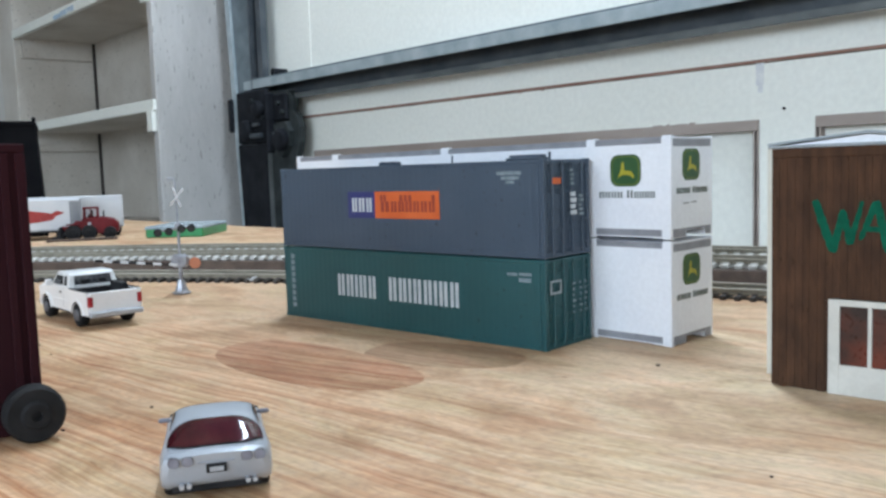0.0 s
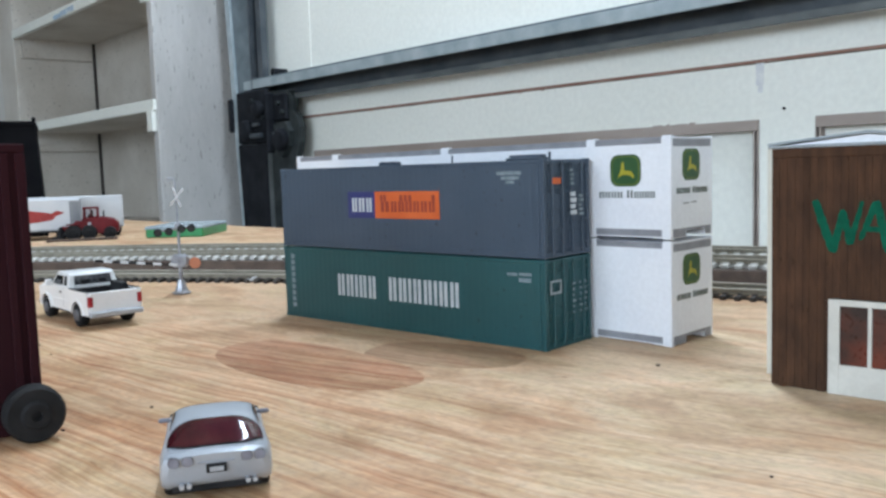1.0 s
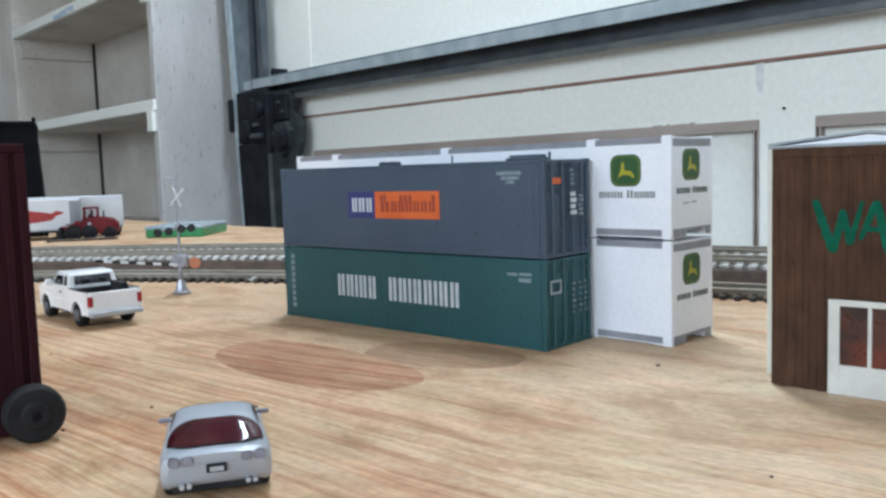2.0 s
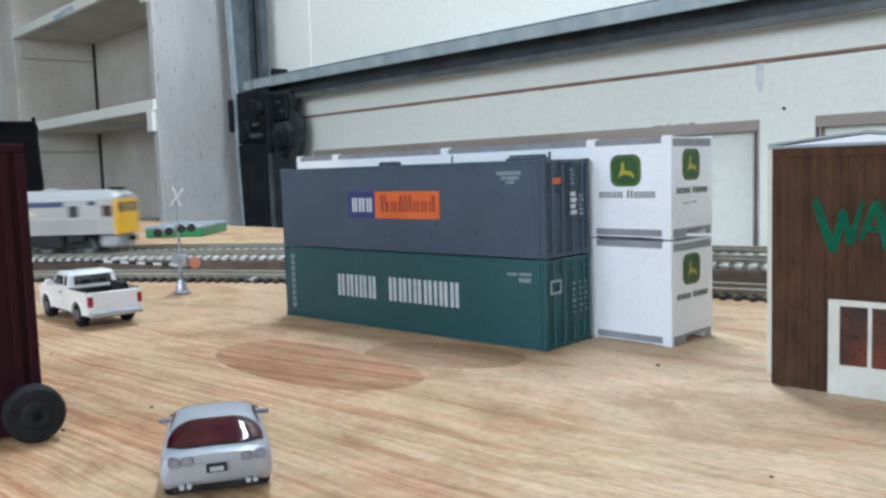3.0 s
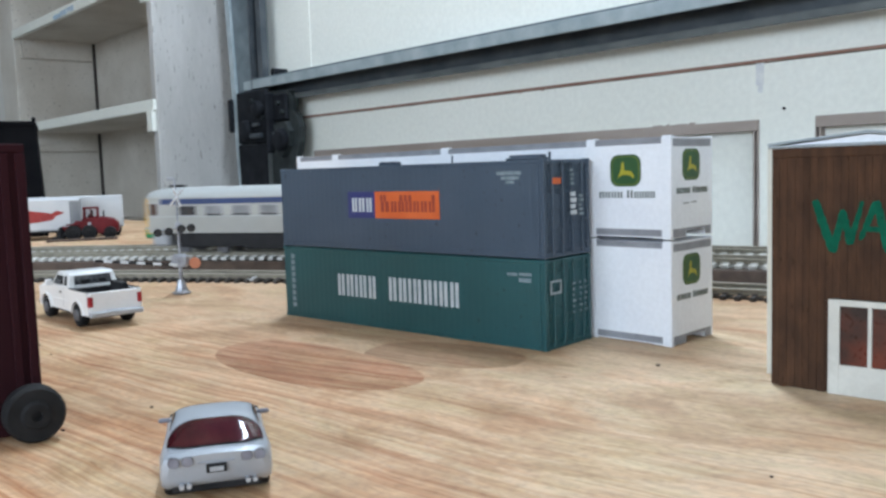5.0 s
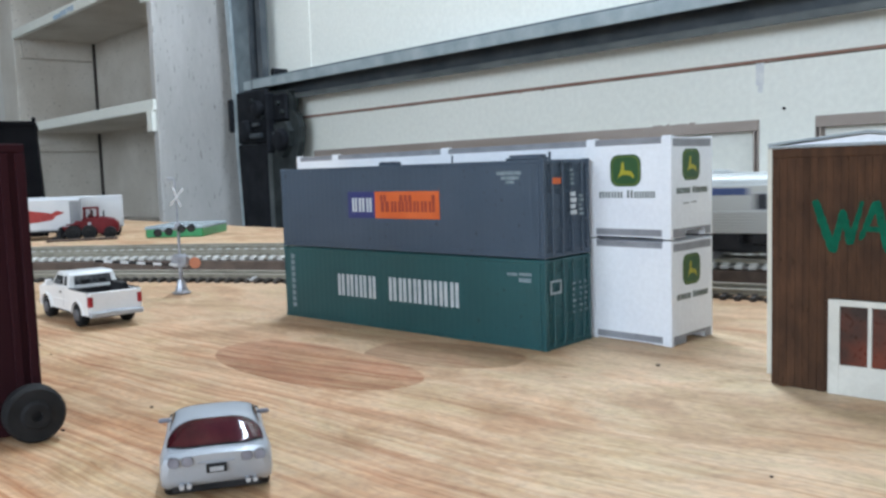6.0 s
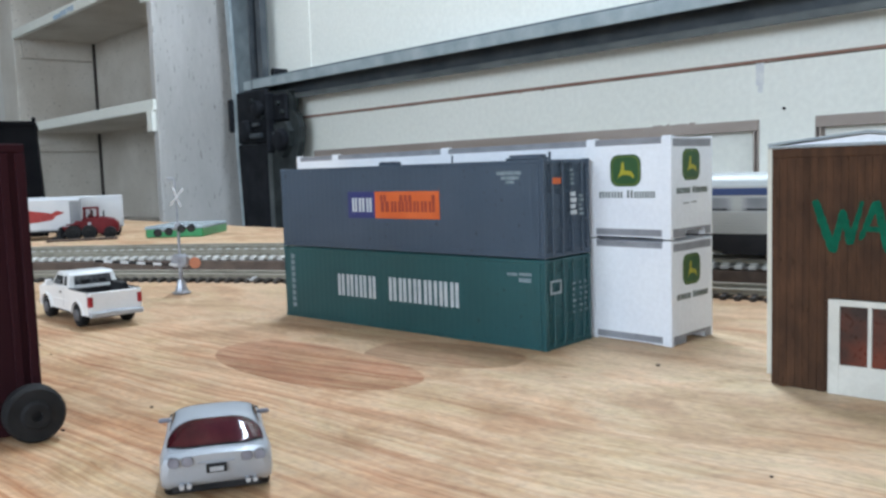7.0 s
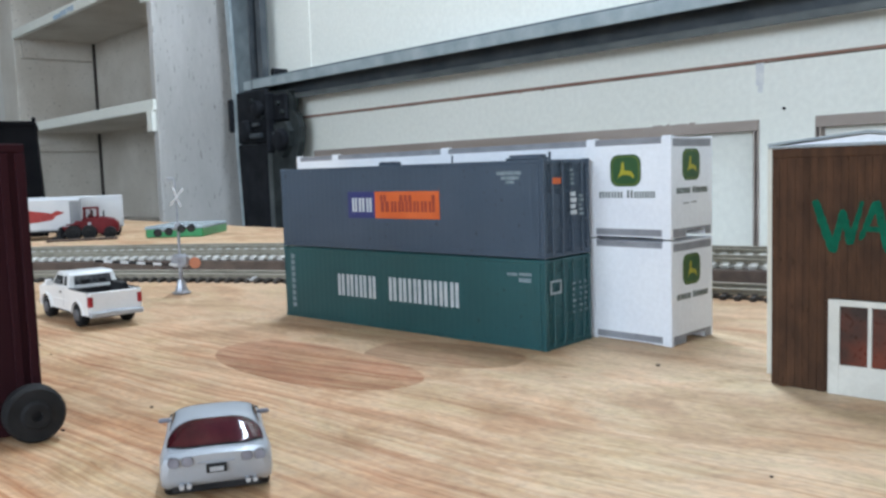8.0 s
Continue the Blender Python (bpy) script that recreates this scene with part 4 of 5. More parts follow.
    for a0, a1 in ((7, 40), (140, 173)):
        patch("side_window", 13.8, 29.5, a0, a1, M["dark_glass"], 0.12, top, "dark side window", 0.5)
    patch("windscreen", 27.2, 35.6, 24, 156, M["dark_glass"], 0.12, top, "dark windscreen", 0.15)
    for y in (7.7, 5.2, -5.6, -8.0):
        bm = prism(bmesh.new(), rounded(1.85, 1.6, 0.6, 3, y, 8.9), "x", -0.22, 1.2)
        lamp = part("tail_lamp", bm, M["lamp_grey"], shell, "unlit smoky grey tail lamp")
        part("lamp_bezel", prism(bmesh.new(), rounded(2.1, 1.85, 0.7, 3, y, 8.9), "x", -0.06, 1.0), M["rim_dark"], top)
    part("plate_recess", boxes((0.15, 2.0, -1.9, 1.9, 6.2, 7.9), bevel=0.15), M["dark_trim"], shell, "dark plate recess")
    part("number_plate", boxes((0.02, 0.5, -1.3, 1.3, 6.45, 7.35)), M["bare_grey"], shell, "plain grey plate")
    part("bumper_line", boxes((0.07, 1.2, -3.4, 3.4, 8.15, 8.3), bevel=0.03), M["bare_grey"], shell)
    # dark block added for the shade below the bumper
    part("tail_shade", boxes((3.4, 5.2, -8.4, 8.4, 1.7, 4.4), bevel=0.3), M["dark_trim"], top, "dark block standing in for the shade under the tail")
    for y in (5.2, 6.5, -5.7, -7.0):
        bm = rod(bmesh.new(), (0.9, y, 3.7), (3.6, y, 3.7), 0.5, 10)
        part("exhaust_tip", bm, M["bumper_grey"], top, "chrome exhaust tip")
    for s in (1, -1):
        part("mirror", boxes((27.0, 28.4, s * 10.4 - 1.3, s * 10.4 + 1.3, 9.2, 10.1), bevel=0.35), M["lamp_grey"], top, smooth=True)
        for x in (9.0, 40.5):
            wheel(top, "wheel", x, s * 8.5, 3.75, 3.75, 2.9, M["chrome"], M["rubber"], s)
    return top


def pickup_truck():
    """An extended-cab pickup, 1:87, origin under the rear axle."""
    top = base("pickup_truck", pose(-0.0535, -0.0573, 0, 0, 0, 174.0), "small white model pickup truck with an open black bed", "truck")
    W = 11.4
    zb, zr = 5.6, 15.4
    wh = 5.15

    def arch(cx, x):
        d = abs(x - cx)
        return math.sqrt(max(0, 6.3 ** 2 - d * d)) + 4.6 if d < 6.3 else 0.0

    def side_outline(x0, x1, ztop):
        pts = [(x0, ztop(x0))]
        n = 40
        for i in range(1, n + 1):
            x = x0 + (x1 - x0) * i / n
            pts.append((x, ztop(x)))
        for i in range(n, -1, -1):
            x = x0 + (x1 - x0) * i / n
            pts.append((x, max(zb, arch(0, x), arch(40, x))))
        return pts

    for s in (1, -1):
        a, b = (W - 1.3, W) if s > 0 else (-W, -W + 1.3)
        bm = prism(bmesh.new(), side_outline(-12.8, 10.5, lambda x: zr), "y", a, b)
        part("bed_side", bm, M["white_body"], top)
        bm = prism(bmesh.new(), side_outline(10.6, 51.0, lambda x: zr if x < 33 else zr - 0.5 - (x - 33) * 0.05), "y", min(s * (W - 0.4), s * 6), max(s * (W - 0.4), s * 6))
        part("front_side", bm, M["white_body"], top)
    part("tailgate", boxes((-13.6, -12.6, -W + 0.7, W - 0.7, 6.6, zr + 0.1), bevel=0.3), M["white_body"], top)
    bed = part("bed_liner", boxes((-12.6, 10.4, -W + 1.3, W - 1.3, 7.6, 8.4), (-12.6, -12.2, -W + 1.3, W - 1.3, 8.4, zr - 0.4), (9.9, 10.4, -W + 1.3, W - 1.3, 8.4, zr - 0.2), (-12.6, 10.4, -W + 1.3, -W + 1.8, 8.4, zr - 0.3), (-12.6, 10.4, W - 1.8, W - 1.3, 8.4, zr - 0.3)), M["dark_trim"], top, "black bed liner")
    part("bed_rail", boxes((-12.4, 10.2, W - 1.5, W - 0.2, zr, zr + 0.5), bevel=0.15), M["dark_trim"], top, "black bed rail")
    part("bed_rail", boxes((-12.4, 10.2, -W + 0.2, -W + 1.5, zr, zr + 0.5), bevel=0.15), M["dark_trim"], top, "black bed rail")
    part("toolbox", boxes((-3.0, 9.8, -W + 1.6, -W + 4.6, 9, zr + 2.0), bevel=0.4), M["dark_trim"], top, "black load beside the cab")
    part("bonnet", boxes((33, 51, -W + 0.8, W - 0.8, 9, 14.9), bevel=1.0), M["white_body"], top, smooth=True)
    part("grille", boxes((50.6, 52.0, -W + 1.5, W - 1.5, 7.4, 13.6), bevel=0.4), M["chrome"], top, "chrome grille")
    part("chassis", boxes((-11, 49, -6, 6, 4.2, 7.7)), M["dark_trim"], top, "black underframe")
    # cab with raked screens
    prof = [(10.7, zr - 0.2), (12.6, 21.1), (13.8, 22.0), (25.0, 22.2), (27.0, 21.6), (34.6, zr - 0.4)]
    rings = [[(x, y * (1 if z < 17 else 0.90), z) for x, z in prof] for y in (-W + 0.6, W - 0.6)]
    bm = loft(bmesh.new(), rings)
    bmesh.ops.bevel(bm, geom=[e for e in bm.edges if min(v.co.z for v in e.verts) > 15.6], offset=0.7, segments=2, profile=0.6, affect="EDGES")
    cabin = part("cab", bm, M["white_body"], top, smooth=True)

    def cab_pane(name, pts, label, glass="dark_glass"):
        bm = bmesh.new()
        bm.faces.new([bm.verts.new(p) for p in pts])
        bmesh.ops.solidify(bm, geom=bm.faces[:], thickness=0.2)
        bmesh.ops.recalc_face_normals(bm, faces=bm.faces)
        part(name, bm, M[glass], cabin, label)

    def rear_x(z):
        return 10.7 + (z - zr) / (21.6 - zr) * 1.9 - 0.2

    for y0, y1 in ((-8.2, 8.2),):
        k = 0.94
        cab_pane("rear_window", [(rear_x(16.6), y0, 16.6), (rear_x(16.6), y1, 16.6), (rear_x(20.4), y1 * k, 20.4), (rear_x(20.4), y0 * k, 20.4)], "grey see-through rear cab window", "cab_glass")
    for s in (1, -1):
        def sy(z):
            return s * ((W - 0.6) * (1.0 - 0.10 * (z - 15.2) / 6.5) + 0.12)
        cab_pane("side_window", [(13.4, sy(16.4), 16.4), (17.0, sy(16.4), 16.4), (17.0, sy(20.5), 20.5), (14.4, sy(20.5), 20.5)], "dark rear side window")
        cab_pane("side_window", [(18.6, sy(16.4), 16.4), (31.0, sy(16.4), 16.4), (27.2, sy(20.5), 20.5), (18.6, sy(20.5), 20.5)], "dark side window")
        part("door_line", boxes((18.0, 18.25, min(s * (W - 0.5), s * (W - 0.36)), max(s * (W - 0.5), s * (W - 0.36)), 6.6, zr)), M["bare_grey"], top)
        part("mirror", boxes((30.2, 31.6, min(s * W, s * (W + 3.0)), max(s * W, s * (W + 3.0)), 15.6, 18.4), bevel=0.4), M["dark_trim"] if s < 0 else M["white_body"], top)
        part("tail_lamp", boxes((-13.75, -12.2, min(s * (W - 2.2), s * (W + 0.05)), max(s * (W - 2.2), s * (W + 0.05)), 9.4, 13.8), bevel=0.3), M["red_lamp"], top, "red tail lamp")
        for x in (0, 40):
            wheel(top, "wheel", x, s * (W - 1.7), wh, wh, 3.9, M["rim_dark"], M["rubber"], s, 20)
    for s in (1, -1):
        for cx in (0, 40):
            arc = [(cx + r * math.cos(math.pi * (0.04 + 0.92 * i / 14)), 4.6 + r * math.sin(math.pi * (0.04 + 0.92 * i / 14))) for r, steps in ((7.2, range(15)), (6.3, range(14, -1, -1))) for i in steps]
            part("wheel_arch", prism(bmesh.new(), arc, "y", min(s * (W - 0.9), s * (W + 0.5)), max(s * (W - 0.9), s * (W + 0.5))), M["white_body"], top, "flared wheel arch", smooth=True)
        part("door_handle", boxes((20.0, 22.0, min(s * (W - 0.5), s * (W - 0.05)), max(s * (W - 0.5), s * (W - 0.05)), 13.0, 13.7), bevel=0.1), M["dark_trim"], top, "dark door handle")
        part("side_crease", boxes((11.0, 33.0, min(s * (W - 0.5), s * (W - 0.2)), max(s * (W - 0.5), s * (W - 0.2)), 9.6, 10.3), bevel=0.12), M["white_body"], top)
        # the sill's dark colour carries the shade under the body side
        part("rocker", boxes((8.0, 33.0, min(s * (W - 1.6), s * (W - 0.9)), max(s * (W - 1.6), s * (W - 0.9)), 4.6, 5.7), bevel=0.15), M["dark_trim"], top, "sill under the doors, its shade put into the dark colour")
    frame_bm = bmesh.new()
    for y0, y1, z0, z1 in ((-8.6, 8.6, 15.9, 16.5), (-8.2, 8.2, 20.5, 21.0)):
        box(frame_bm, rear_x((z0 + z1) / 2) - 0.35, rear_x((z0 + z1) / 2) + 0.4, y0, y1, z0, z1, bevel=0.12)
    part("window_frame", frame_bm, M["white_body"], cabin)
    part("headrest", boxes((rear_x(18) - 0.28, rear_x(18) - 0.1, -5.6, -2.4, 16.9, 18.6), (rear_x(18) - 0.28, rear_x(18) - 0.1, 1.4, 5.4, 16.9, 18.8), bevel=0.05), M["dark_trim"], cabin, "dark seat shapes behind the window")
    part("rear_bumper", boxes((-15.4, -13.0, -W + 0.1, W - 0.1, 5.0, 7.3), (-15.2, -13.4, -4.0, 4.0, 6.6, 7.6), bevel=0.4), M["bumper_grey"], top, "dull chrome step bumper")
    part("number_plate", boxes((-15.35, -15.1, -1.6, 1.6, 5.6, 6.9)), M["bare_grey"], top, "plain grey plate")
    part("front_bumper", boxes((51.2, 53.4, -W + 0.3, W - 0.3, 5.2, 7.6), bevel=0.4), M["chrome"], top, "chrome front bumper")
    return top


sports_car()
pickup_truck()


# ---- model building with a painted plank front ----
M["stain"] = surf("brown_stained_wood", (0.047, 0.026, 0.0175), (0.084, 0.043, 0.025), 0.75, coarse=190, fine=900, bump=0.3, stretch=(2, 2, 0.5), random_tone=0.08, spec=0.08, specks=500)
M["cream"] = surf("cream_styrene", (0.62, 0.60, 0.52), (0.70, 0.68, 0.60), 0.6, coarse=60, fine=900)
M["roof_blue"] = surf("pale_blue_grey_roof", (0.42, 0.47, 0.50), (0.55, 0.60, 0.62), 0.5, coarse=60, fine=900)
M["roof_dark"] = surf("grey_roof_edge", (0.20, 0.23, 0.25), (0.30, 0.33, 0.35), 0.6, coarse=60, fine=900)
M["sign_green"] = surf("hand_painted_green", (0.003, 0.062, 0.036), (0.005, 0.104, 0.060), 0.75, coarse=300, fine=900, spec=0.08, specks=700, bump=0.3)
M["rust_pane"] = surf("rusty_red_pane", (0.020, 0.008, 0.006), (0.15, 0.025, 0.010), 0.3, coarse=70, fine=900, bump=0.05)
M["sash_white"] = surf("white_sash_paint", (0.53, 0.52, 0.475), (0.62, 0.61, 0.56), 0.5, coarse=90, fine=900)


def brush_stroke(name, a, b, w0, w1, seed, parent, label=""):
    """One dab of thick paint on the planks from a to b (x, z), ragged along both edges, in millimetres."""
    rnd = random.Random(seed)
    ax, az, bx, bz = *a, *b
    run = math.hypot(bx - ax, bz - az)
    nx, nz = -(bz - az) / run, (bx - ax) / run
    n = 22
    left, right = [], []
    for i in range(n + 1):
        t = i / n
        half = (w0 + (w1 - w0) * t) / 2
        if i in (0, n):
            half *= 0.55
        cx, cz = ax + (bx - ax) * t, az + (bz - az) * t
        p, q = half + rnd.uniform(-0.16, 0.16), half + rnd.uniform(-0.16, 0.16)
        left.append((cx + nx * p, cz + nz * p))
        right.append((cx - nx * q, cz - nz * q))
    bm = bmesh.new()
    depth = -0.16 - seed * 0.006
    vl = [(bm.verts.new((x, depth, z)), bm.verts.new((x, 0.05, z))) for x, z in left]
    vr = [(bm.verts.new((x, depth, z)), bm.verts.new((x, 0.05, z))) for x, z in right]
    for i in range(n):
        bm.faces.new((vl[i][0], vr[i][0], vr[i + 1][0], vl[i + 1][0]))
        bm.faces.new((vl[i][0], vl[i + 1][0], vl[i + 1][1], vl[i][1]))
        bm.faces.new((vr[i + 1][0], vr[i][0], vr[i][1], vr[i + 1][1]))
    bmesh.ops.recalc_face_normals(bm, faces=bm.faces)
    return part(name, bm, M["sign_green"], parent, label)


def warehouse():
    top = base("model_building", pose(0.2151, 0, 0), "brown plank model building with green painted lettering and white sash door", "building")
    w, h = 47.0, 64.6
    wall = part("front_wall", boxes((0.3, w - 0.3, 0.9, 2.2, 0, h - 0.2)), M["stain"], top)
    x, rnd = 0.0, random.Random(5)
    while x < w - 0.1:
        wide = min(rnd.uniform(1.7, 2.2), w - x)
        out = rnd.uniform(0.0, 0.10)
        z0 = rnd.uniform(0.0, 0.5)
        zt = h - rnd.uniform(0.0, 0.35)
        door = 14.9 < x + wide / 2 < 35.0
        bm = boxes((x + 0.022, x + wide - 0.022, -out, 0.9, 25.2 if door else z0, zt), bevel=0.04)
        part("plank", bm, M["stain"], wall)
        x += wide
    part("cornice", boxes((-0.9, w + 0.6, -0.5, 1.8, h - 0.1, h + 0.7), bevel=0.15), M["roof_dark"], top, "grey cornice strip")
    # strip added where the cornice's shadow falls on the planks
    part("fascia", boxes((0.1, w, -0.3, 0.2, h - 2.6, h - 0.15), bevel=0.1), M["stain"], top, "red-brown strip standing in for the shade under the cornice")
    part("rear_wall", boxes((-5.9, w + 2.2, 12.0, 14.0, 0, h + 1.0)), M["cream"], top, "cream cross wall")
    part("side_wall", boxes((-0.2, 1.2, 2.2, 12.0, 0, h - 0.4)), M["cream"], top)
    part("side_wall", boxes((w - 1.2, w + 0.2, 2.2, 12.0, 0, h - 0.4)), M["cream"], top)
    part("side_wall", boxes((1.0, 2.4, 14.0, 54.0, 0, h - 0.4)), M["cream"], top)
    part("side_wall", boxes((w - 2.4, w - 1.0, 14.0, 54.0, 0, h - 0.4)), M["cream"], top)
    part("back_wall", boxes((1.0, w - 1.0, 54.0, 55.5, 0, h - 0.4)), M["cream"], top)
    apex = w / 2
    part("gable", prism(bmesh.new(), [(1.5, h + 0.5), (w - 1.5, h + 0.5), (apex, h + 2.7)], "y", 1.2, 2.4), M["card_white"], top, "white low gable")
    roof = bmesh.new()
    prism(roof, [(-1.2, h + 0.7), (apex, h + 2.9), (w + 1.2, h + 0.7), (w + 1.2, h + 1.4), (apex, h + 3.8), (-1.2, h + 1.4)], "y", 1.4, 56.0)
    rf = part("roof", roof, M["roof_blue"], top, "pale low-pitched roof")
    part("roof_edge", prism(bmesh.new(), [(-1.4, h + 0.7), (apex, h + 3.0), (w + 1.4, h + 0.7), (w + 1.4, h + 1.2), (apex, h + 3.6), (-1.4, h + 1.2)], "y", 0.4, 1.4), M["roof_dark"], rf, "grey roof edge")
    # sash door
    d = part("sash_door", boxes((14.9, 17.7, -0.45, 0.9, 0, 25.0), (32.0, 34.8, -0.45, 0.9, 0, 25.0), (17.7, 32.0, -0.45, 0.9, 23.4, 25.0), (17.7, 32.0, -0.45, 0.9, 0, 7.9), (24.55, 25.5, -0.45, 0.9, 7.9, 23.4), bevel=0.08), M["sash_white"], top, "white painted sash door")
    for a, b in ((17.7, 24.55), (25.5, 32.0)):
        part("pane", boxes((a, b, 0.35, 0.8, 7.9, 23.4)), M["rust_pane"], d, "rusty red glazed pane")
    # the hand-painted word begins W, A
    strokes = [((11.2, 50.8), (15.9, 37.4), 2.0, 2.2), ((15.7, 37.2), (18.3, 48.0), 2.2, 1.7), ((18.0, 48.4), (20.2, 39.4), 1.6, 2.0), ((20.0, 39.6), (22.9, 50.6), 1.7, 1.0),
               ((22.4, 40.6), (26.2, 50.4), 1.3, 1.8), ((26.0, 50.6), (29.4, 37.4), 1.9, 2.2), ((23.8, 43.6), (28.4, 43.2), 1.4, 1.4)]
    for i, (a, b, w0, w1) in enumerate(strokes):
        brush_stroke("painted_letter_stroke", a, b, w0, w1, i, wall, "green hand-painted letter stroke")
    return top


warehouse()


# ---- maroon trailer body with a wheel, at the board's edge ----
M["maroon"] = surf("dark_maroon_paint", (0.022, 0.006, 0.0085), (0.033, 0.008, 0.0115), 0.7, coarse=30, fine=700, stretch=(1, 1, 0.3), spec=0.08)


def farm_trailer():
    top = base("farm_trailer", pose(0.0939, -0.1460, 0, 0, 0, 79.0), "tall dark maroon model trailer with a black rubber wheel", "trailer")
    part("body", boxes((-58, 0.0, 1.5, 46, 9.0, 70.5), bevel=0.4), M["maroon"], top)
    part("top_rail", boxes((-58.4, 0.4, 0.9, 46.4, 68.8, 71.0), bevel=0.3), M["maroon"], top)
    for x in (-4.2, -16, -28, -40, -52):
        part("stake", boxes((x - 0.9, x + 0.9, 0.6, 1.8, 9, 68.8), bevel=0.2), M["maroon"], top)
    part("corner_post", boxes((-1.8, 0.35, 0.5, 3.0, 8.5, 68.8), bevel=0.3), M["maroon"], top)
    part("frame_rail", boxes((-58, -5.0, 1.0, 3.4, 1.2, 9.0), bevel=0.3), M["maroon"], top)
    part("frame_rail", boxes((-58, -5.0, 42.0, 45.0, 1.2, 9.0), bevel=0.3), M["maroon"], top)
    part("axle", rod(bmesh.new(), (-2.2, -3.5, 6.95), (-2.2, 49.5, 6.95), 1.0, 10), M["dark_trim"], top, "dark steel axle")
    wheel(top, "wheel", -2.6, -3.2, 6.95, 6.9, 5.4, M["rubber"], M["rubber"], -1, 34, 0.62)
    wheel(top, "wheel", -2.2, 50.0, 6.95, 6.9, 5.4, M["rubber"], M["rubber"], 1, 34, 0.62)
    wheel(top, "wheel", -50, -3.2, 6.95, 6.9, 5.4, M["rubber"], M["rubber"], -1, 34, 0.62)
    wheel(top, "wheel", -50, 50.0, 6.95, 6.9, 5.4, M["rubber"], M["rubber"], 1, 34, 0.62)
    return top


farm_trailer()


# ---- crossing signal ----
M["signal_silver"] = surf("silver_plastic", (0.26, 0.27, 0.30), (0.46, 0.47, 0.51), 0.30, 0.55, coarse=150, fine=1500)
M["orange_plastic"] = surf("orange_plastic", (0.42, 0.14, 0.07), (0.52, 0.19, 0.10), 0.5, coarse=150, fine=1500)
M["pale_stripe"] = surf("pale_gate_arm", (0.56, 0.58, 0.60), (0.70, 0.71, 0.72), 0.5, coarse=150, fine=1500)


def crossing_signal():
    top = base("crossing_signal", pose(-0.1075, 0.0126, 0, 0, 0, 59.8), "silver model railway crossing signal with black lamps and a gate arm", "signal")
    bm = lathe(bmesh.new(), [(4.9, 0.5), (4.9, 1.0), (3.6, 1.5), (2.8, 3.6), (1.8, 7.5), (0.2, 7.8)], "z", (0, 0, 0), 8)
    part("foot", bm, M["signal_silver"], top)
    part("foot_plate", lathe(bmesh.new(), [(4.6, 0), (4.6, 0.5), (0.2, 0.52)], "z", (0, 0, 0), 8), M["rim_dark"], top, "dark foot plate")
    part("mast", rod(rod(rod(bmesh.new(), (0, 0, 5), (0, 0, 20), 1.15, 10), (0, 0, 19), (0, 0, 38), 0.75, 10), (0, 0, 37), (-0.6, 0, 61.5), 0.5, 10), M["signal_silver"], top, smooth=True)
    part("finial", boxes((-4.6, -0.4, -0.5, 0.5, 60.8, 62.8), bevel=0.4), M["bare_grey"], top)
    for a in (61, -61):
        bm = box(bmesh.new(), -5.6, 5.6, -0.25, 0.25, -0.6, 0.6, bevel=0.12, m=Matrix.Translation((0.2, -1.3 - (0.4 if a > 0 else 0), 52.2)) @ Matrix.Rotation(radians(a + 10), 4, "Y"))
        part("crossbuck_board", bm, M["chrome"], top, "bright silver crossbuck board")
    part("crossarm", rod(bmesh.new(), (-12.0, -0.9, 34.2), (8.6, -0.9, 36.0), 0.6, 8), M["signal_silver"], top)
    part("crossarm_clamp", boxes((-1.8, 1.8, -2.0, 1.2, 35.0, 38.4), bevel=0.5), M["signal_silver"], top)
    for x, z in ((-10.4, 33.6), (-4.8, 34.0), (1.6, 35.2), (6.6, 35.4)):
        lp = part("lamp", lathe(bmesh.new(), [(2.2, -2.2), (2.2, -1.9), (1.4, -1.8), (1.3, 1.5), (0.2, 1.6)], "y", (x, -1.2, z), 16), M["rubber"], top, "black lamp backing")
        part("hood", boxes((x - 1.4, x + 1.4, -5.0, -3.2, z + 0.5, z + 1.4), bevel=0.3), M["dark_trim"], lp, "worn black hood")
        part("lens", lathe(bmesh.new(), [(1.3, -2.6), (1.3, -2.2), (0.1, -2.0)], "y", (x, -1.2, z), 12), M["dark_glass"], lp)
    part("gate_box", boxes((-4.6, 4.6, -2.4, 2.4, 14.4, 21.5), bevel=1.6), M["signal_silver"], top, smooth=True)
    part("pivot", rod(bmesh.new(), (0.8, -3.4, 17.4), (0.8, 3.4, 17.4), 2.3, 14), M["signal_silver"], top)
    part("counterweight", rod(bmesh.new(), (7.6, -1.6, 16.4), (7.6, 0.6, 16.4), 3.0, 18), M["orange_plastic"], top, "orange counterweight disc")
    a, b = Vector((-1.5, -2.6, 16.0)), Vector((-42.0, -2.6, 20.6))
    n = 10
    for i in range(n):
        p, q = a.lerp(b, i / n), a.lerp(b, (i + 1) / n)
        bm = bmesh.new()
        loft(bm, [[(v.x, v.y + dy, v.z + dz) for dy, dz in ((-0.4, -0.62), (0.4, -0.62), (0.4, 0.62), (-0.4, 0.62))] for v in (p, q)])
        part("gate_arm", bm, M["pale_stripe"] if i % 2 == 0 else M["dark_trim"], top, "pale band of the gate arm" if i % 2 == 0 else "dark band of the gate arm")
    return top


crossing_signal()


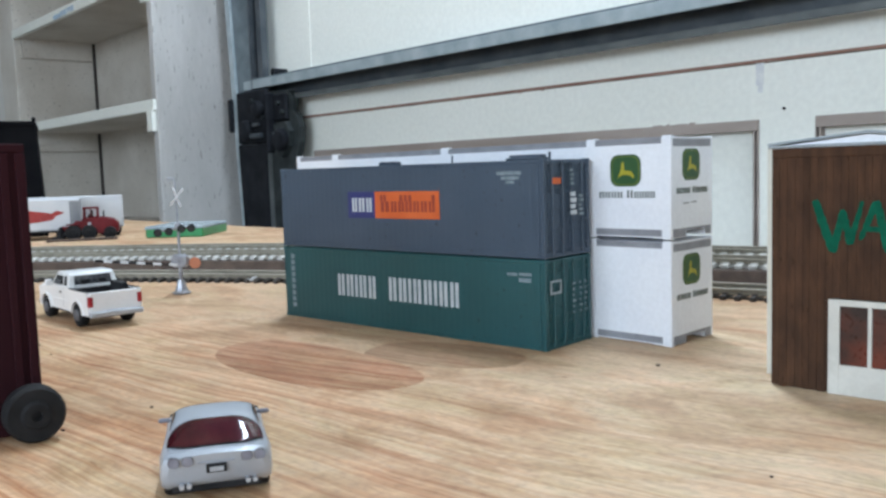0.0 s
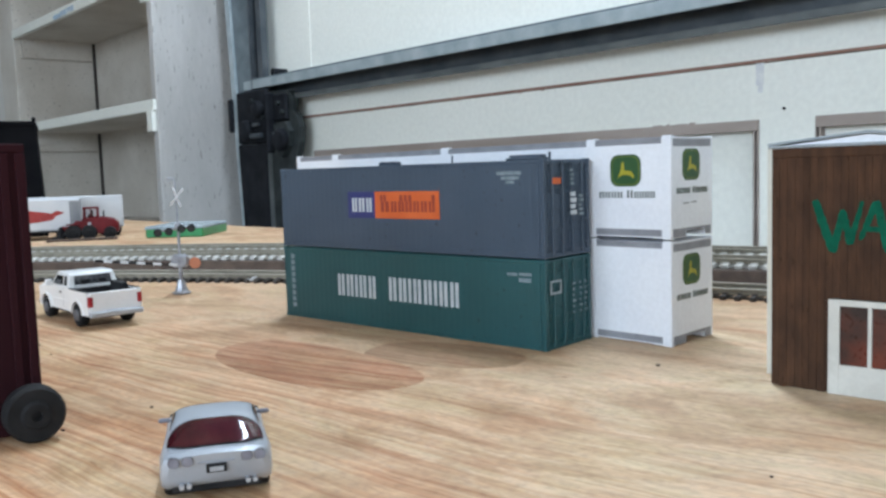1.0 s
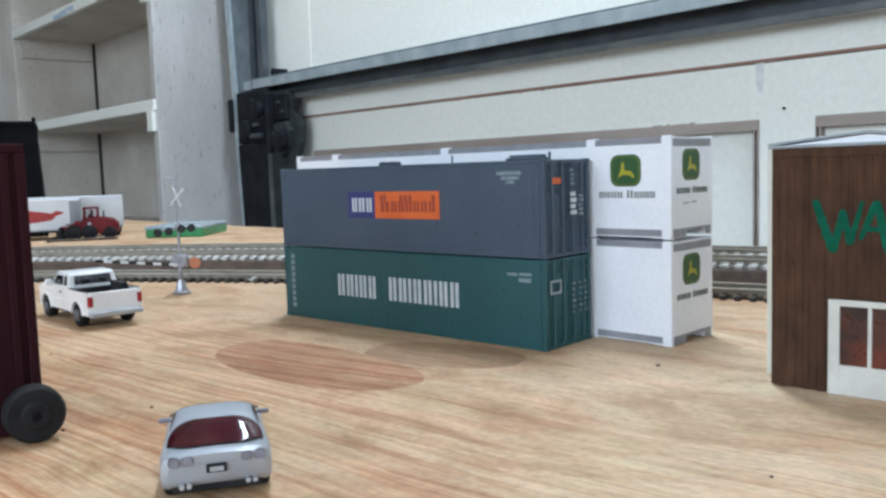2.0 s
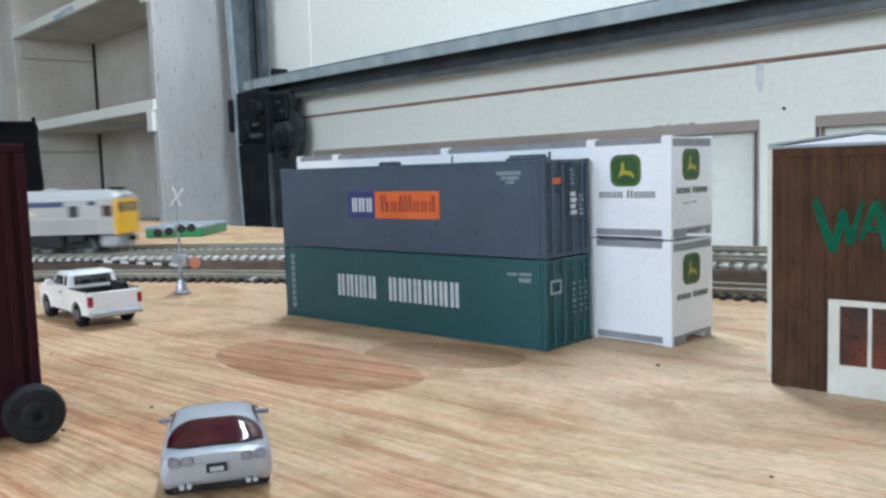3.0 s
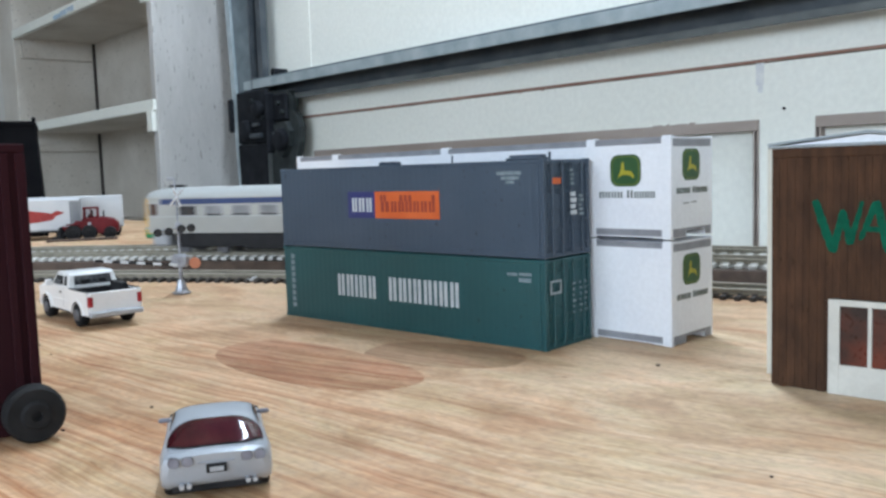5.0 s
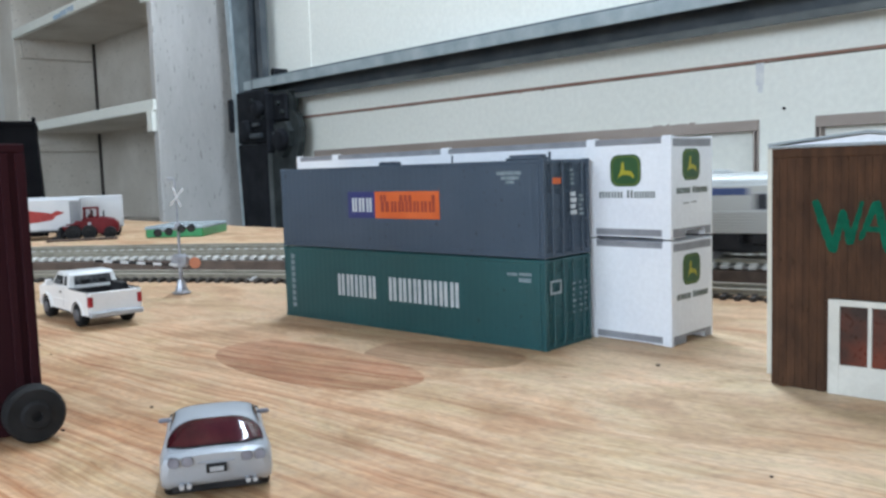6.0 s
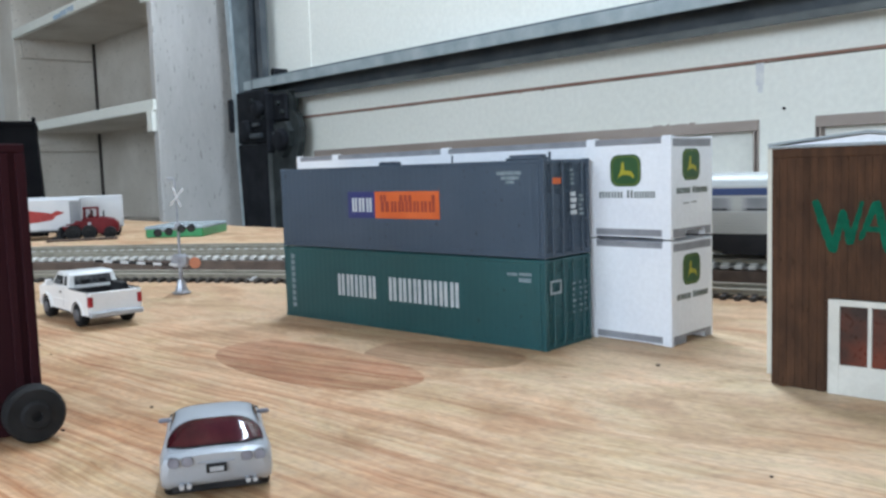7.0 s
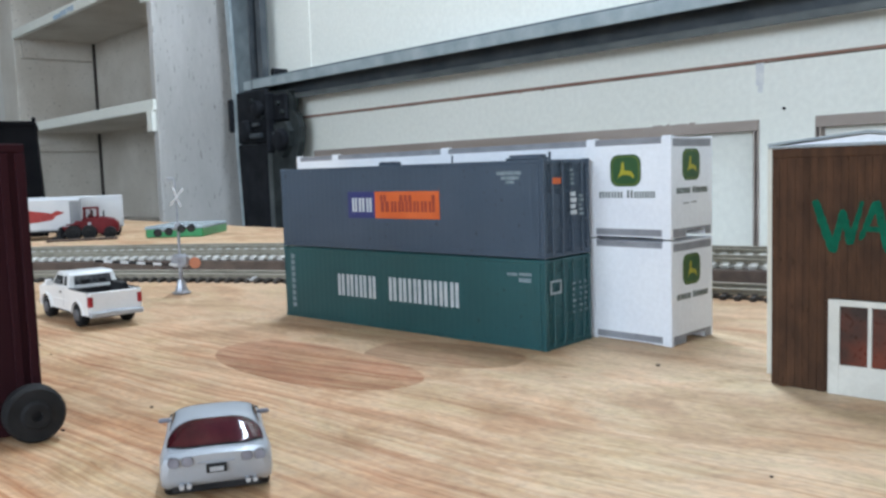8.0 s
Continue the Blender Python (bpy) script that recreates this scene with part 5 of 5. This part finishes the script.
# ---- things behind the tracks ----
M["trailer_white"] = surf("white_trailer_panel", (0.56, 0.58, 0.61), (0.64, 0.65, 0.66), 0.4, coarse=30, fine=700)
M["loader_red"] = surf("red_machine_paint", (0.10, 0.003, 0.006), (0.15, 0.006, 0.010), 0.45, coarse=60, spec=0.25, fine=900)
M["swoosh_red"] = surf("red_print", (0.28, 0.018, 0.018), (0.36, 0.034, 0.028), 0.5, coarse=80, fine=900)
M["tray_green"] = surf("green_plastic", (0.010, 0.20, 0.065), (0.018, 0.26, 0.085), 0.35, coarse=60, fine=900, bump=0.05)
M["tray_clear"] = surf("milky_blue_plastic", (0.27, 0.34, 0.38), (0.38, 0.44, 0.47), 0.25, coarse=40, fine=700, bump=0.05)


def semi_trailer(m, length, height, label, printed):
    """A box trailer, its tail at x = 0, running to -x."""
    top = base("semi_trailer", m, label, "trailer", "parked trailers")
    part("body", boxes((-length, 0, 0, 28, 11, height), bevel=0.5), M["trailer_white"], top)
    part("rear_frame", boxes((0.02, 0.8, -0.2, 28.2, 10.4, height + 0.2), bevel=0.2), M["bare_grey"] if printed else M["trailer_white"], top, "grey rear frame" if printed else "")
    part("side_rail", boxes((-length, 0, -0.3, 0.2, 10.2, 12.0)), M["bare_grey"], top)
    part("underframe", boxes((-length + 4, -2, 8, 20, 7.5, 11)), M["dark_trim"], top, "black underframe")
    for x in (-8, -20):
        for y, s in ((2.6, -1), (25.4, 1)):
            wheel(top, "wheel", x, y, 5.8, 5.8, 5, M["bare_grey"], M["rubber"], s)
    for y in (6, 22):
        part("landing_leg", boxes((-length + 30, -length + 33, y - 1.5, y + 1.5, 0, 11)), M["dark_trim"], top)
    if printed:
        part("tail_panel", boxes((-10.6, -0.3, -0.45, 0.1, 12.6, height - 2.6), bevel=0.15), M["panel_grey"], top, "grey panel at the tail")
        pts = [(-96, 35.5), (-52, 32.9), (-34, 30.2), (-29, 28.9), (-26, 30.6), (-22.5, 31.8), (-15.5, 29.4), (-19, 27.8), (-23.5, 26.6), (-26, 24.0), (-28, 21.8), (-37.6, 20.4), (-50, 19.2), (-96, 17.5)]
        part("swoosh", prism(bmesh.new(), pts, "y", -0.25, 0.1), M["swoosh_red"], top, "red sweeping shape on the side")
    return top


semi_trailer(pose(-0.6219, 0.2477, 0, 0, 0, 62.0), 150, 46.0, "plain white model semi-trailer parked behind the tracks", False)
semi_trailer(pose(-0.6186, 0.1971, 0, 0, 0, 64.0), 150, 44.0, "white model semi-trailer with a red sweep on its side", True)


def wheel_loader():
    top = base("wheel_loader", pose(-0.6010, 0.1975, 0, 0, 0, 60.0), "small red model wheel loader with an open cab frame", "loader")
    hood = bmesh.new()
    rings = []
    for x, w, z0, z1 in ((-6, 7.5, 6, 23), (4, 8.4, 6, 24.5), (16, 8.6, 6.5, 24), (26, 8.2, 7.0, 22), (31, 6.6, 8.0, 18)):
        rings.append([(x, yy, zz) for yy, zz in ((-w, z0), (-w, (z0 + z1) / 2), (-w * 0.86, z1 - 1.4), (-w * 0.5, z1), (w * 0.5, z1), (w * 0.86, z1 - 1.4), (w, (z0 + z1) / 2), (w, z0))])
    part("engine_hood", loft(hood, rings), M["loader_red"], top, smooth=True)
    part("cab_floor", boxes((-14, 2, -7.4, 7.4, 6, 20), bevel=0.8), M["loader_red"], top)
    for x, y in ((-4.0, -7), (9.5, -7), (-4.0, 7), (9.5, 7)):
        part("cab_post", rod(bmesh.new(), (x, y, 20), (x + 0.5, y * 0.94, 33.5), 0.9, 6), M["loader_red"], top)
    part("cab_roof", boxes((-5, 11, -8, 8, 33, 34.8), bevel=0.5), M["loader_red"], top)
    part("cab_rail", boxes((-4.4, 10.4, -7.6, -6.6, 22.0, 23.8), (2.6, 3.6, -7.4, -6.4, 23.8, 33.2), bevel=0.3), M["loader_red"], top)
    part("fender", boxes((-22, -8, -12.4, -5, 16.2, 17.6), bevel=0.5), M["loader_red"], top)
    part("seat", boxes((0, 5, -3, 3, 23, 27), (3.5, 5, -3, 3, 27, 31.5), bevel=0.5), M["dark_trim"], top, "black seat")
    part("exhaust", rod(bmesh.new(), (16, -3, 22), (16, -3, 30.5), 0.8, 8), M["dark_trim"], top, "dark exhaust stack")
    part("side_grille", boxes((0, 3.2, -9.0, -7.5, 15.5, 18.7)), M["bare_grey"], top, "pale square badge")
    for x, z0 in ((-26, 8),):
        for y in (-6, 6):
            part("lift_arm", boxes((x, -8, y - 1, y + 1, 11, 14.5), bevel=0.4), M["loader_red"], top)
    part("front_frame", boxes((-24, -10, -6, 6, 6, 12), bevel=0.6), M["loader_red"], top)
    bucket = prism(bmesh.new(), [(-27, 3), (-36, 2), (-35, 4), (-29, 6), (-29, 14), (-27, 15)], "y", -13, 13)
    part("bucket", bucket, M["dark_trim"], top, "dark bucket")
    for x, rad in ((-15, 8.4), (1, 8.0), (22, 6.8)):
        for s in (-1, 1):
            wheel(top, "wheel", x, s * 9.5, rad, rad, 6.5, M["rubber"], M["rubber"], s, 16, 0.4)
    return top


wheel_loader()


def plastic_tray():
    top = base("plastic_tray", pose(-0.5416, 0.2306, 0, 0, 0, 40.5), "green plastic tray with a milky blue lid", "tray")
    part("tub", boxes((0, 62, 0, 92, 0, 9.8), bevel=1.3), M["tray_green"], top, smooth=True)
    part("lid", boxes((-0.6, 62.6, -0.6, 92.6, 9.9, 12.3), bevel=1.0), M["tray_clear"], top, "milky blue lid", smooth=True)
    part("rim", boxes((-1.2, 63.2, -1.2, 93.2, 9.3, 10.2), bevel=0.4), M["tray_clear"], top)
    return top


plastic_tray()


def storage_crate():
    top = base("storage_crate", pose(-0.7100, 0.1982, 0, 0, 0, 66.0), "tall black plastic crate behind the trailers", "crate")
    part("body", prism(bmesh.new(), [(-180, 0), (1.5, 0), (-4.4, 132), (-176, 132)], "y", 0, 120), M["black_plastic"], top)
    part("rim", boxes((-178, -3.0, -2, 122, 128, 134), bevel=1.2), M["black_plastic"], top)
    part("lug", boxes((-7.5, -3.2, 2, 8, 134, 138.5), bevel=0.8), M["black_plastic"], top)
    for x in (-160, -120, -80, -40):
        part("rib", boxes((x - 2, x + 2, -1.8, 0.2, 6, 126), bevel=0.5), M["black_plastic"], top)
    return top


storage_crate()
part("cork_scrap", boxes((0, 70, 0, 14, 0, 2.4), bevel=0.5), M["roadbed"], None).matrix_world = pose(-0.60, 0.150, 0, 0, 0, 58)
tagged(bpy.data.objects["cork_scrap"], "thin strip of brown cork lying on the plywood", "cork strip")
for i, (x, y, s) in enumerate(((0.1796, 0.0026, 0.9), (0.2417, -0.0693, 0.5), (0.0932, -0.1413, 0.6), (0.0921, -0.1166, 0.6), (-0.0052, -0.1017, 0.5), (-0.0264, -0.0968, 0.6))):
    bm = bmesh.new()
    bmesh.ops.create_icosphere(bm, subdivisions=2, radius=0.8 * s)
    for v in bm.verts:
        v.co *= 1 + 0.3 * noise.noise(v.co * 2.0 + Vector((i * 5, 0, 0)))
        v.co.z *= 0.55
    ob = part("dirt_crumb", bm, M["roadbed"], None)
    ob.matrix_world = pose(x, y, 0.0003 * s)
    tagged(ob, "dark crumb of dirt on the plywood", "crumb", "crumbs on the board")


bm = bmesh.new()
for a, b, c, turn in ((0, 0, 0.4, 6), (2.6, 0.7, 0.9, -14)):
    box(bm, a - 1.6, a + 1.6, b - 0.8, b + 0.8, c - 0.4, c + 0.9, bevel=0.2, m=Matrix.Rotation(radians(turn), 4, "Y"))
scrap = part("plastic_scrap", bm, M["pale_stripe"], None)
scrap.matrix_world = pose(-0.1128, 0.0607, 0.0009, 0, 0, 62)
tagged(scrap, "pale broken scrap lying against the track", "scrap")


# ---- railcar ----
M["stainless"] = surf("satin_stainless", (0.345, 0.345, 0.325), (0.41, 0.41, 0.388), 0.45, 0.12, coarse=40, fine=900, bump=0.05)
M["roof_white"] = surf("pale_roof_metal", (0.41, 0.43, 0.43), (0.47, 0.49, 0.49), 0.40, 0.1, coarse=30, fine=900, bump=0.05)
M["stripe_blue"] = surf("blue_stripe", (0.012, 0.032, 0.115), (0.018, 0.044, 0.145), 0.5, coarse=60, fine=900)
M["end_yellow"] = surf("yellow_end_paint", (0.82, 0.42, 0.012), (0.90, 0.50, 0.02), 0.45, coarse=60, fine=900)
M["brown_pane"] = surf("brown_window", (0.06, 0.035, 0.03), (0.11, 0.07, 0.055), 0.15, coarse=40, fine=900, bump=0.0)
M["pale_pane"] = surf("see_through_window", (0.20, 0.21, 0.22), (0.34, 0.34, 0.35), 0.12, coarse=60, fine=900, bump=0.0)
M["yellow_print"] = surf("yellow_print", (0.66, 0.60, 0.24), (0.72, 0.66, 0.32), 0.5, coarse=150, fine=1500)


def railcar():
    """A stainless railcar with fluted sides, a roof pod and yellow ends; x runs ahead, z from the rail top."""
    top = base("railcar", Matrix(), "silver model railcar with blue stripe, roof pod and yellow ends", "train")
    Lh, W = 136.0, 17.4
    # shell below the roof
    part("side", boxes((-Lh + 2, Lh - 2, -W, -W + 1.2, 13.6, 37.0)), M["stainless"], top)
    part("side", boxes((-Lh + 2, Lh - 2, W - 1.2, W, 13.6, 37.0)), M["stainless"], top)
    part("floor_plate", boxes((-Lh + 2, Lh - 2, -W + 1.2, W - 1.2, 13.6, 15.0)), M["dark_trim"], top)
    for s in (-1, 1):
        for k in range(7):
            z = 14.4 + k * 1.42
            part("flute", boxes((-Lh + 6, Lh - 14, min(s * W, s * (W + 0.35)), max(s * W, s * (W + 0.35)), z, z + 0.95), bevel=0.14), M["stainless"], top)
        y0, y1 = min(s * W, s * (W + 0.18)), max(s * W, s * (W + 0.18))
        part("stripe", boxes((-Lh + 13, Lh - 37, y0, y1, 32.5, 36.0)), M["stripe_blue"], top, "blue stripe above the windows")
        part("stripe", boxes((Lh - 20, Lh - 14.5, y0, y1, 33.0, 36.0)), M["stripe_blue"], top, "short blue stripe by the cab")
        part("belt_rail", boxes((-Lh + 4, Lh - 14, min(s * W, s * (W + 0.3)), max(s * W, s * (W + 0.3)), 24.2, 24.8)), M["roof_white"], top)
        panes = [(-132, -126, 1), (-108, -95.5, 2), (-88, -75.5, 0), (-67.5, -54.5, 0), (-47, -34.5, 0), (-28, -15.5, 0), (-10.5, 4, 0), (12.2, 27.5, 0), (33.5, 47, 1), (52.8, 59, 1), (102.5, 109, 2), (126, 133, 1)]
        for a, b, kind in panes:
            mat = (M["pale_pane"], M["brown_pane"], M["dark_glass"])[kind]
            top_z = 31.2 if b - a > 8 else 33.0
            fr = part("window_frame", boxes((a - 0.6, b + 0.6, min(s * W, s * (W + 0.12)), max(s * W, s * (W + 0.12)), 24.9, top_z + 0.4), bevel=0.05), M["bare_grey"], top)
            part("pane", boxes((a, b, min(s * W, s * (W + 0.22)), max(s * W, s * (W + 0.22)), 25.4, top_z)), mat, fr)
            if kind == 0:
                part("window_sill", boxes((a, b, min(s * W, s * (W + 0.3)), max(s * W, s * (W + 0.3)), 25.0, 26.0)), M["dark_trim"], fr, "dark sill")
        part("name_print", boxes((64.5, 78.5, y0, y1, 27.2, 28.2), (66, 77, y0, y1, 28.9, 29.9)), M["yellow_print"], top, "pale yellow lettering")
        for dx in (99.5, 111.5):
            part("door_seam", boxes((dx, dx + 0.4, y0, y1, 14.2, 34.0)), M["bare_grey"], top)
    # roof: a low barrel
    rings = []
    for x, k, dz in ((-Lh + 1.5, 0.93, -1.6), (-Lh + 8, 0.99, -0.5), (-Lh + 16, 1, 0), (Lh - 12, 1, 0), (Lh - 6, 0.995, -0.2), (Lh - 2.5, 0.98, -1.4), (Lh - 0.2, 0.94, -3.6)):
        arc = []
        for i in range(17):
            a = math.pi * i / 16
            arc.append((x, W * k * math.copysign(abs(math.cos(a)) ** 0.8, math.cos(a)), 36.6 + (7.0 + dz) * math.sin(a) ** 0.85))
        rings.append(arc)
    part("roof", loft(bmesh.new(), rings), M["roof_white"], top, smooth=True)
    # roof pod with dark louvres
    rings = []
    for x, w, h in ((-36, 7.5, 41.5), (-30, 9, 43.4), (-22, 10, 47.8), (-17, 10.3, 49.2), (28, 10.3, 49.3), (38, 10, 48.7), (46, 9, 45.8), (54, 7, 42.4)):
        rings.append([(x, -w * 1.05, 40.0), (x, -w, (40.5 + h) / 2), (x, -w * 0.9, h - 1.0), (x, -w * 0.6, h), (x, w * 0.6, h), (x, w * 0.9, h - 1.0), (x, w, (40.5 + h) / 2), (x, w * 1.05, 40.0)])
    pod = part("roof_pod", loft(bmesh.new(), rings), M["roof_white"], top, "pale roof pod", smooth=True)
    for s in (-1, 1):
        for a, b in ((-15.5, 0.5), (12.5, 27.5)):
            part("pod_louvre", boxes((a, b, min(s * 8.8, s * 10.75), max(s * 8.8, s * 10.75), 44.4, 48.7), bevel=0.3), M["dark_trim"], pod, "dark louvre opening")
    for x in (84, 130, -120):
        part("roof_vent", boxes((x - 5, x + 5, -5, 1, 43.2, 45.2), bevel=0.5), M["roof_white"] if x == 84 else M["dark_trim"], top)
    # ends
    for s in (1, -1):
        a, b = (Lh - 2, Lh) if s > 0 else (-Lh, -Lh + 2)
        rings = []
        for x, k, dz in ((s * (Lh - 2), 1.0, 0.0), (s * (Lh - 0.6), 0.985, -0.3), (s * Lh, 0.93, -1.2)):
            pts = [(x, -W * k, 13.0), (x, -W * k, 36.6), (x, 0, 37.4), (x, W * k, 36.6), (x, W * k, 13.0)]
            rings.append(pts)
        end = part("end_wall", loft(bmesh.new(), rings), M["end_yellow"], top, "yellow painted cab end", smooth=True)
        fx = s * (Lh + 0.1)
        for y0, y1 in ((-14, -5.5), (5.5, 14)):
            part("cab_window", boxes((min(fx, fx - s * 0.5), max(fx, fx - s * 0.5), y0, y1, 28.0, 34.8), bevel=0.1), M["brown_pane"], end, "dark cab window")
        part("end_door", boxes((min(fx, fx - s * 0.5), max(fx, fx - s * 0.5), -4.2, 4.2, 14.0, 36.4), bevel=0.1), M["end_yellow"], end)
        part("door_window", boxes((min(fx + s * 0.15, fx), max(fx + s * 0.15, fx), -2.8, 2.8, 28.0, 34.8)), M["brown_pane"], end, "dark door window")
        part("headlight", rod(bmesh.new(), (s * (Lh - 1.5), 0, 38.8), (s * (Lh + 0.3), 0, 38.8), 1.3, 12), M["chrome"], end, "chrome headlight ring")
        part("pilot", boxes((min(s * (Lh - 15), s * (Lh - 1)), max(s * (Lh - 15), s * (Lh - 1)), -13, 13, 4.5, 13.0), bevel=1.2), M["bare_grey"], top, "grey pilot")
        part("coupler", boxes((min(s * Lh, s * (Lh + 5)), max(s * Lh, s * (Lh + 5)), -1.6, 1.6, 8.0, 11.5), bevel=0.4), M["dark_trim"], top, "black coupler")
        part("drop_step", boxes((min(s * (Lh - 24), s * (Lh - 36)), max(s * (Lh - 24), s * (Lh - 36)), -W, W, 8.6, 13.6)), M["dark_trim"], top)
    # underfloor gear and trucks
    part("skirt", boxes((-Lh + 24, Lh - 40, -W + 1.0, -W + 2.2, 5.0, 13.6)), M["dark_trim"], top, "black underfloor skirt")
    part("skirt", boxes((-Lh + 24, Lh - 40, W - 2.2, W - 1.0, 5.0, 13.6)), M["dark_trim"], top, "black underfloor skirt")
    for a, b, z in ((-60, -20, 3.0), (-14, 10, 2.4), (18, 60, 3.2)):
        part("equipment_box", boxes((a, b, -W + 1.6, W - 1.6, z, 13.6), bevel=0.5), M["dark_trim"], top)
    part("air_tank", rod(bmesh.new(), (62, -W + 4, 7.5), (74, -W + 4, 7.5), 2.6, 12), M["bare_grey"], top, "grey air tank")
    for cx in (-96, 96):
        tr = part("truck", boxes((cx - 17, cx + 17, -13.2, -11.6, 4.2, 7.6), (cx - 17, cx + 17, 11.6, 13.2, 4.2, 7.6), (cx - 5, cx + 5, -12, 12, 4.5, 9.5), (cx - 6, cx + 6, -13.6, -11.2, 3.4, 9.0), (cx - 6, cx + 6, 11.2, 13.6, 3.4, 9.0), bevel=0.3), M["dark_trim"], top, "black truck frame")
        for dx in (-15, 15):
            for y in (-8.9, 8.9):
                part("wheel", lathe(bmesh.new(), [(0.2, -1.6), (5.4, -1.6), (6.2, -1.5 if y > 0 else 0.6), (6.2 if y < 0 else 5.4, 0.8), (5.4, 1.5), (0.2, 1.5)], "y", (cx + dx, y, 5.45), 18), M["rim_dark"], tr, "dark steel wheel", smooth=True)
    return top


RAILCAR = railcar()


# ---- what moves ----
def motions():
    """The railcar runs along the far track at a steady pace; arc positions in metres at the seconds given."""
    rows = []
    for t, s in RUN:
        rows.append((t, along(FAR_R, -s / FAR_R, BED + 0.0046, -0.004)))
    walk(RAILCAR, rows)


RUN = [(0.0, -1.167), (1.0, -1.019), (2.0, -0.870), (2.8, -0.751), (3.5, -0.647), (4.0, -0.5726), (4.5, -0.4985), (5.0, -0.4240), (5.8, -0.3060), (6.5, -0.1975), (7.0, -0.1270), (7.6, -0.0465), (8.0, 0.0110)]
motions()
